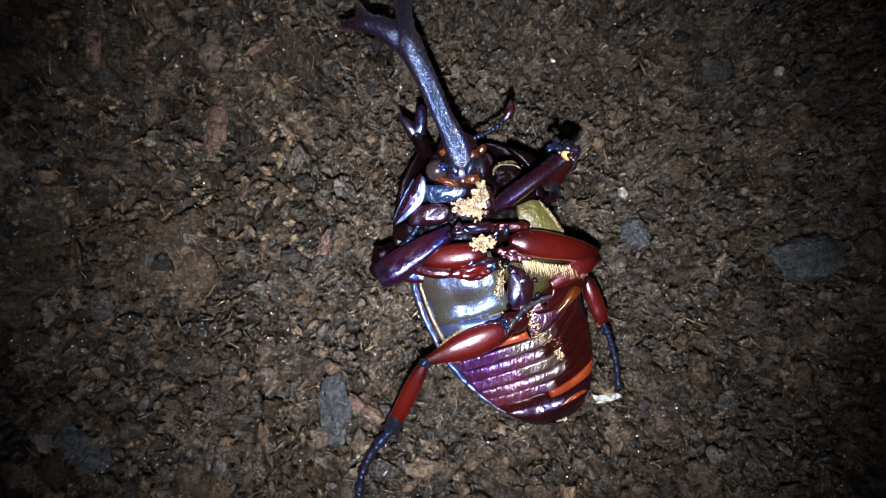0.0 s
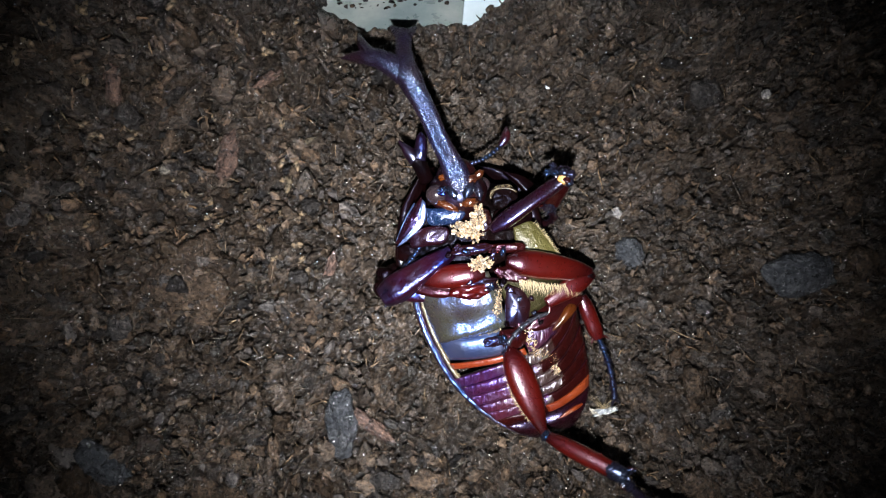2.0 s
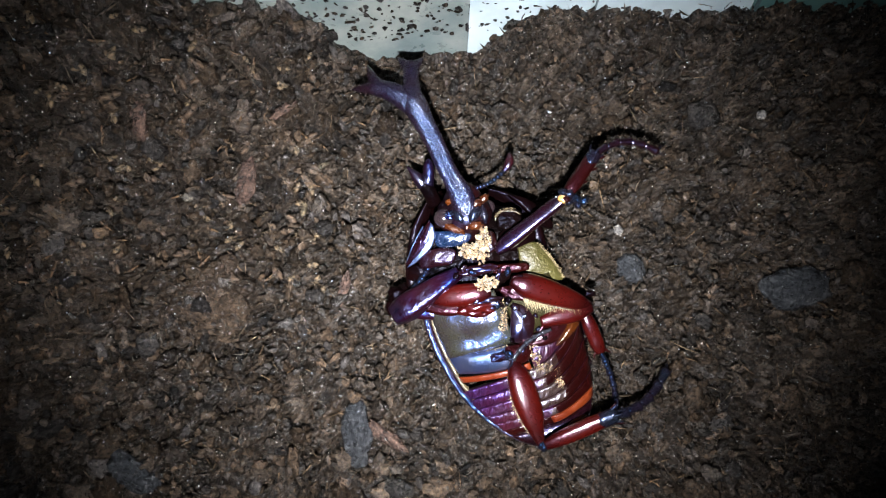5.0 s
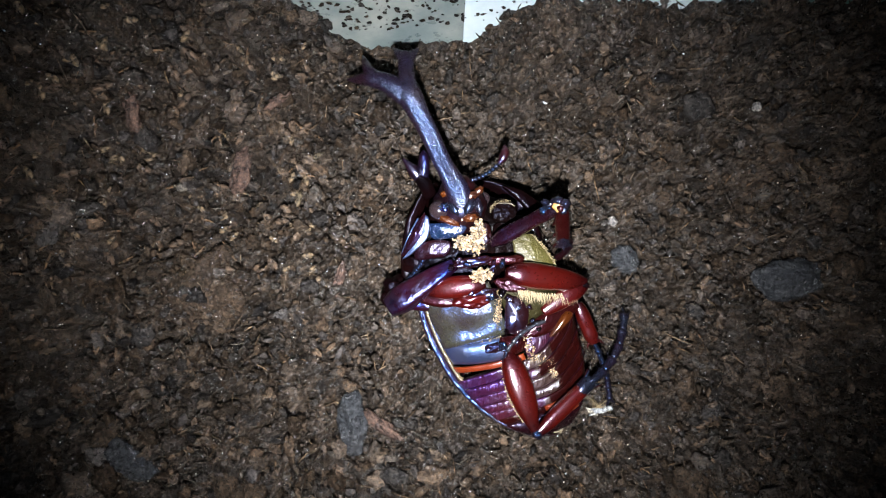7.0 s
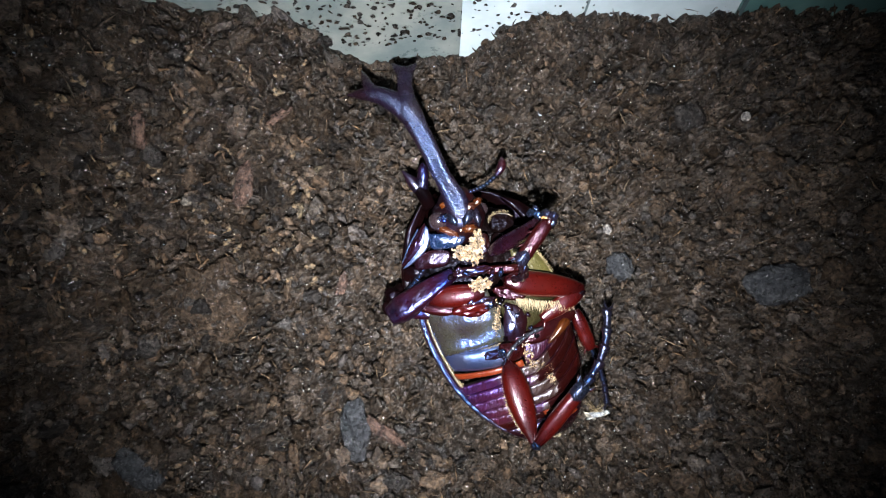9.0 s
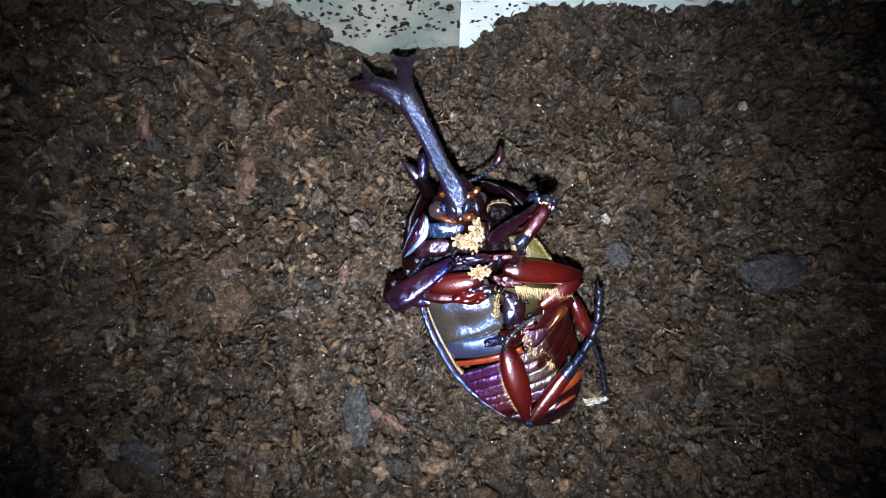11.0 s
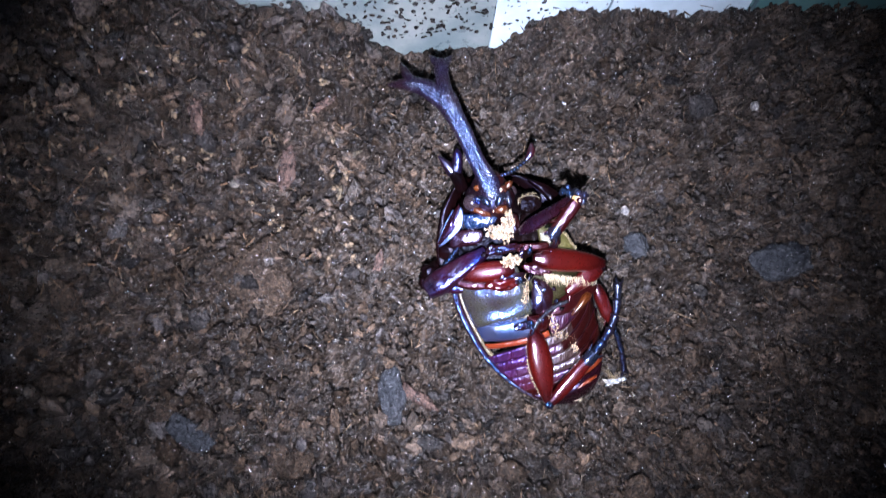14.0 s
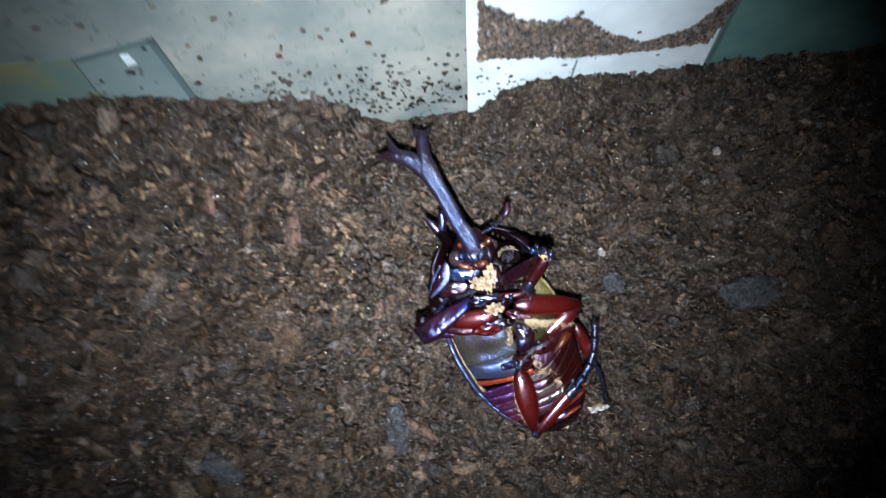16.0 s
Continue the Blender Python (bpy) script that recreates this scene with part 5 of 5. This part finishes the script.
meal("pale dust stuck beside the hind hip", (7.0, -8.4, 6.4), (1.8, 1.2, 0.35), 130, 7, 0.4)
meal("pale grains stuck on the belly", (10.4, -11.2, 4.9), (0.9, 1.1, 0.4), 60, 5, 0.8)
meal("pale dust stuck on the belly", (9.0, -10.0, 5.4), (2.2, 1.6, 0.3), 120, 8, 0.35)


# ---- things lying in the soil ----
def lie(name, mat, x, y, size, turn, rough, label, category, seed, lift=-0.35, sub=4):
    """A lump that lies half sunk in the soil; place and size in millimetres."""
    bm = bmesh.new()
    lump(bm, (0, 0, 0), size, 0, rough, sub, seed, 0.92)
    ob = part(name, bm, mat, None, label)
    ob.matrix_world = pose(x * MM, y * MM, float(soil_height(x * MM, y * MM)) + size[2] * lift * MM, 0, 0, turn)
    return tagged(ob, category=category)


lie("clod", CLOD, -18.6, -32.8, (2.5, 5.6, 2.0), 4, 0.3, "long blue grey clod of pressed soil", "clod", 2, 0.55)
lie("clod", CLOD, 64.0, -5.0, (6.2, 3.8, 1.8), 8, 0.3, "broad smooth blue grey clod", "clod", 5, 0.6)
lie("clod", CLOD, 33.5, -1.5, (2.5, 2.8, 1.2), 20, 0.3, "round grey clod beside the beetle", "clod", 8, 0.5)
lie("clod", CLOD, -61.0, -40.5, (5.5, 2.6, 2.0), -30, 0.35, "dark blue grey clod", "clod", 9, 0.4)
lie("bark_chip", BARK, -39.8, 14.6, (1.75, 4.6, 0.8), -8, 0.3, "pinkish brown bark chip lying on the soil", "bark chip", 3, 2.2)
lie("bark_chip", BARK, -21.4, -5.6, (0.9, 2.8, 0.6), -12, 0.4, "narrow reddish brown bark chip", "bark chip", 13, 2.4)
lie("bark_chip", BARK, -30.7, 25.6, (0.8, 2.5, 0.6), -55, 0.4, "small pinkish brown bark chip", "bark chip", 14, 2.8)
lie("bark_chip", BARK, -52.0, 22.0, (1.2, 3.4, 0.7), 10, 0.4, "pale brown bark chip on the bank", "bark chip", 16, 2.6)
lie("bark_chip", TAN_WOOD, -29.3, 9.5, (0.5, 1.5, 0.5), -14, 0.5, "small peach coloured splinter of bark", "bark chip", 17, 2.6)
lie("bark_chip", TAN_WOOD, -25.4, 17.7, (1.2, 0.7, 0.5), 20, 0.5, "small tan flake of bark", "bark chip", 18, 2.6)
lie("pebble", GRAIN, -49.3, 10.9, (1.0, 0.9, 0.8), 0, 0.3, "small orange brown grain", "grain", 19, 1.2, 3)
lie("bark_chip", BARK, -13.4, -33.2, (1.2, 4.6, 0.8), 55, 0.35, "dull brown bark chip", "bark chip", 4, 1.9)
lie("pebble", GRAIN, 31.0, 5.7, (0.95, 1.1, 0.8), 20, 0.3, "small pale beige grain", "grain", 6, 0.9, 2)
lie("pebble", GRAIN, 56.3, 26.9, (0.9, 1.0, 0.8), 0, 0.3, "small pale beige grain", "grain", 7, 0.9, 2)
lie("pebble", WHITE_GRAIN, 17.3, 27.8, (0.5, 0.55, 0.45), 0, 0.1, "tiny white grain on the soil", "grain", 10, 0.9, 2)
lie("pebble", GRAIN, -22.4, -31.8, (0.6, 0.5, 0.45), 0, 0.3, "tiny pale grain on the soil", "grain", 11, 0.9, 2)
def fragment():
    """Two torn pale flakes and some stiff hairs, lying by the beetle's tail."""
    bm = bmesh.new()
    lump(bm, (0.6, 0, 0.3), (1.9, 0.55, 0.4), 0.25, 0.9, 3, 12)
    lump(bm, (-0.9, -0.3, 0.1), (1.1, 0.4, 0.35), -0.5, 0.9, 3, 15)
    root = part("shell_fragment", bm, WHITE_GRAIN, None, "white torn shell fragment with stiff hairs")
    rng = random.Random(4)
    bm = bmesh.new()
    for _ in range(22):
        a = rng.uniform(-0.4, 2.6)
        ln = rng.uniform(1.5, 5.0)
        bristle(bm, (rng.uniform(-1, 1), 0.4, 0.3), (ln * math.cos(a), 0.4 + ln * math.sin(a), rng.uniform(0.2, 1.2)), 0.06)
    part("bristles", bm, HAIR, root, "pale stiff hairs", smooth=False)
    root.location = (0.0278, -0.0302, float(soil_height(0.0278, -0.0302)) + 0.0009)
    tagged(root, category="fragment")


fragment()


def soil_clods():
    """Firm lumps of pressed peat between the crumbs."""
    lie("soil_clod", SOIL_CLOD, -48.0, -8.0, (9.0, 6.6, 3.0), 10, 0.5, "broad brown lump of pressed peat with a crack beside it", "soil clod", 21, -0.9)
    rng = random.Random(77)
    for i in range(46):
        x, y = rng.uniform(-90, 85), rng.uniform(-60, 30)
        if -14 < x < 40 and -42 < y < 44:
            continue
        r = rng.uniform(1.5, 3.2)
        grey = i % 3 == 0
        ob = lie("soil_clod", GREY_LUMP if grey else SOIL_CLOD, x, y, (r, r * rng.uniform(0.6, 0.95), r * 0.55), rng.uniform(0, 180), 0.45,
                 "rounded grey lump of pressed soil" if grey else "rounded brown lump of pressed peat", "soil clod", 30 + i, 0.7, 3)
        tagged(ob, group="peat lumps in the soil")


soil_clods()


def splinter_mesh(length, width, seed):
    rng = random.Random(seed)
    bm = bmesh.new()
    tube(bm, [(rng.uniform(-0.1, 0.1) * length * 0.2, length * (t - 0.5), 0, width * k) for t, k in ((0, 0.3), (0.2, 0.9), (0.5, 1.0), (0.8, 0.7), (1, 0.15))], 6, 0.5, 2)
    return bm


def litter(name, mat, count, lengths, width, seed, label, category, group, bank=False):
    """Wood splinters and chips strewn over the soil, each one a thing."""
    rng = random.Random(seed)
    kinds = []
    for k in range(4):
        ln = rng.uniform(*lengths)
        ob = part(name, splinter_mesh(ln, ln * width * rng.uniform(0.8, 1.2), seed + k), mat, None, label)
        kinds.append(tagged(ob, category=category, group=group))
    for i in range(count):
        x, y = rng.uniform(-0.1, 0.1), rng.uniform(-0.075, 0.036)
        if bank or i % 2:
            x, y = rng.uniform(-0.095, -0.025), rng.uniform(-0.01, 0.036)
        while -0.012 < x < 0.034 and -0.04 < y < 0.04:
            x, y = rng.uniform(-0.1, 0.1), rng.uniform(-0.075, 0.036)
        m = pose(x, y, float(soil_height(x, y)) + 0.0007, rng.uniform(-14, 14), rng.uniform(-14, 14), rng.uniform(0, 360))
        if i < 4:
            kinds[i].matrix_world = m
        else:
            copy_thing(kinds[i % 4], m)


litter("wood_splinter", PALE_WOOD, 110, (1.6, 4.0), 0.085, 21, "thin pale wood splinter", "splinter", "splinters in the soil")
litter("bark_flake", BARK_FLAKE, 90, (1.8, 3.8), 0.24, 33, "flat brown bark flake", "bark flake", "bark flakes in the soil")
litter("wood_chip", TAN_WOOD, 110, (1.4, 3.2), 0.3, 47, "small tan wood chip on the bank", "wood chip", "wood chips on the bank", True)


# ---- what moves ----
def motions():
    walk(torch, [(t, look(Vector(eye) / 100, Vector(target) / 100, roll) @ torch_at(t)) for t, eye, target, roll in PATH])
    hip = (1.8, -6.9, 7.1)
    hind = [
        (0, (-11.4, -12.6, 7.0), (-16.8, -24.5, 2.5), (-20.5, -34.2, 0.5)),
        (0.3, (-10.6, -12.6, 7.0), (-16.8, -24.1, 2.6), (-20.6, -34.7, 0.5)),
        (0.6, (-10.7, -12.1, 7.0), (-16.1, -24.5, 4.0), (-20.5, -34.2, 0.5)),
        (0.9, (-9.7, -13.8, 7.0), (-14.7, -26.6, 5.2), (-17.4, -36.6, 0.8)),
        (1.1, (-9.6, -14.4, 7.0), (-13.4, -27.4, 4.1), (-16.0, -36.5, 0.8)),
        (1.2, (-8.5, -16.4, 7.0), (-11.4, -29.5, 4.1), (-13.1, -38.3, 1.0)),
        (1.3, (-7.8, -17.4, 7.0), (-8.9, -31.0, 5.5), (-9.2, -42.0, 2.0)),
        (1.4, (-3.6, -20.5, 7.0), (-0.8, -33.7, 4.4), (1.9, -43.4, 2.0)),
        (1.5, (2.0, -22.6, 7.0), (10.4, -33.7, 4.0), (18.4, -41.9, 2.5)),
        (1.6, (5.4, -22.2, 8.2), (14.7, -29.1, 14.0), (23.7, -37.8, 5.7)),
        (1.8, (7.0, -21.5, 7.1), (18.7, -28.1, 9.7), (30.3, -35.2, 3.5)),
        (2, (7.9, -21.3, 8.7), (18.7, -25.9, 14.4), (30.5, -32.9, 8.4)),
        (2.3, (8.5, -21.0, 8.8), (18.4, -20.9, 16.3), (33.1, -23.9, 15.9)),
        (2.6, (8.2, -21.2, 8.1), (18.6, -21.4, 15.2), (33.3, -23.1, 12.9)),
        (3, (7.9, -21.4, 8.4), (20.3, -21.8, 12.7), (35.0, -23.1, 9.8)),
        (3.5, (7.9, -21.4, 9.1), (18.7, -20.0, 15.2), (33.4, -20.0, 12.6)),
        (4, (7.8, -21.2, 7.4), (19.5, -19.2, 12.0), (33.3, -18.2, 6.2)),
        (4.3, (7.6, -21.3, 7.3), (19.1, -18.3, 12.0), (31.8, -12.3, 6.6)),
        (4.5, (7.0, -21.6, 7.5), (18.9, -16.3, 10.0), (31.0, -8.7, 5.6)),
        (4.8, (7.2, -21.6, 8.4), (17.6, -15.5, 12.6), (29.4, -7.5, 7.8)),
        (5, (6.7, -21.7, 7.9), (18.4, -16.0, 9.9), (30.0, -9.2, 3.0)),
        (5.2, (6.2, -21.8, 7.4), (18.6, -16.6, 8.2), (30.1, -10.2, 0.9)),
        (7.3, (7.0, -21.5, 7.9), (16.7, -12.1, 5.7), (23.2, 0.1, -0.2)),
        (7.6, (6.3, -21.5, 6.3), (16.1, -12.1, 4.0), (21.8, 1.4, 0.6)),
        (8, (6.5, -21.4, 6.5), (13.9, -10.8, 7.4), (18.6, 3.4, 8.2)),
        (8.2, (6.6, -21.8, 10.7), (13.8, -11.4, 12.5), (19.4, 2.3, 10.1)),
        (10.3, (6.1, -22.0, 9.0), (14.4, -12.3, 10.7), (19.5, 1.7, 9.0)),
        (11, (6.1, -21.7, 6.3), (14.1, -11.2, 6.6), (19.2, 2.9, 7.4)),
        (12, (4.5, -22.3, 7.2), (16.9, -16.5, 6.1), (24.9, -6.2, -1.3)),
        (12.5, (5.2, -22.0, 7.6), (13.7, -11.7, 6.8), (20.0, 1.8, 4.8)),
        (15, (4.4, -22.2, 7.0), (13.6, -12.4, 6.7), (19.4, 1.1, 3.6)),
        (16, (4.6, -22.0, 7.0), (13.6, -12.4, 6.7), (19.4, 1.1, 3.6)),
    ]
    # the thigh's end slides a little in its hip
    walk(hind_thigh, [(t, place(Vector(k) + (Vector(hip) - Vector(k)).normalized() * THIGH, k)) for t, k, a, f in hind])
    walk(hind_shin, [(t, place(k, a)) for t, k, a, f in hind])
    walk(hind_foot, [(t, place(a, f)) for t, k, a, f in hind])
    hip_fore = (-1.4, 11.8, 10.5)
    fore = [
        (0, (8.9, 19.4, 18.3), (7.6, 15.5, 10.3), (7.5, 14.3, -1.6)),
        (1.5, (9.7, 20.3, 16.0), (8.2, 16.2, 8.0), (8.2, 14.8, -2.0)),
        (3.5, (10.0, 17.0, 18.8), (9.4, 13.1, 10.7), (8.9, 11.3, -1.1)),
        (4.0, (10.5, 18.4, 16.8), (15.8, 21.8, 10.4), (19.0, 17.2, 0.0)),
        (4.2, (11.2, 18.8, 14.4), (17.3, 22.4, 9.0), (20.2, 17.4, 0.0)),
        (4.3, (11.2, 19.0, 14.2), (17.3, 23.0, 9.4), (21.8, 18.5, 0.5)),
        (4.4, (11.1, 19.2, 14.1), (18.1, 23.9, 10.8), (23.6, 19.6, 1.5)),
        (4.6, (10.8, 19.5, 14.3), (17.3, 23.8, 11.0), (22.2, 19.7, 3.5)),
        (4.7, (10.6, 20.1, 13.9), (17.4, 25.8, 12.8), (22.4, 21.2, 5.0)),
        (4.8, (10.2, 20.7, 14.0), (16.7, 26.3, 14.6), (24.8, 25.7, 8.0)),
        (5, (10.0, 20.9, 14.0), (14.9, 28.0, 13.5), (26.0, 29.3, 10.5)),
        (5.2, (10.2, 20.7, 14.0), (15.2, 27.7, 15.5), (26.5, 31.3, 15.7)),
        (7.3, (8.8, 17.4, 20.0), (7.6, 11.4, 13.4), (7.5, 8.1, 1.9)),
        (8.2, (7.6, 17.2, 21.2), (2.8, 9.6, 20.5), (1.8, 6.8, 8.9)),
        (11, (8.3, 17.9, 20.2), (3.0, 10.7, 19.4), (1.5, 7.8, 7.9)),
        (11.7, (8.3, 17.9, 20.2), (3.2, 10.8, 18.9), (1.8, 7.9, 7.4)),
        (12.0, (9.3, 19.4, 17.4), (7.8, 15.2, 9.6), (7.4, 13.2, -1.0)),
        (12.15, (9.2, 19.2, 17.8), (7.6, 14.8, 10.4), (7.2, 12.6, 0.0)),
        (12.4, (8.1, 17.6, 20.6), (4.4, 11.2, 16.2), (4.0, 8.6, 5.0)),
        (15, (8.3, 18.1, 20.1), (3.4, 11.0, 17.6), (3.2, 8.4, 5.9)),
        (16, (7.8, 17.6, 20.9), (3.2, 10.6, 17.6), (2.9, 8.1, 5.9)),
    ]
    walk(fore_thigh, [(t, place(hip_fore, k)) for t, k, a, f in fore])
    walk(fore_shin, [(t, place(k, a)) for t, k, a, f in fore])
    walk(fore_foot, [(t, place(a, f)) for t, k, a, f in fore])
    hip_mid = (1.2, 6.9, 10.5)
    middle = [(0, (16.1, 5.3, 7.0)), (3.6, (16.1, 5.2, 7.0)), (4.5, (15.9, 3.4, 7.0)), (5.0, (15.7, 2.3, 7.0)), (5.3, (15.7, 2.4, 7.0)),
              (7.3, (15.9, 5.3, 7.0)), (11.0, (15.9, 5.5, 7.0)), (16.0, (15.6, 6.0, 7.0))]
    walk(mid_thigh, [(t, place(hip_mid, k)) for t, k in middle])
    walk(mid_shin, [(t, place(k, (8.7, 0.3, 7.6))) for t, k in middle])
    walk(mid_foot, [(t, place((8.4, -1.6, 7.9), (2.4, -6.2, 8.4))) for t in (0, 16.0)])


motions()
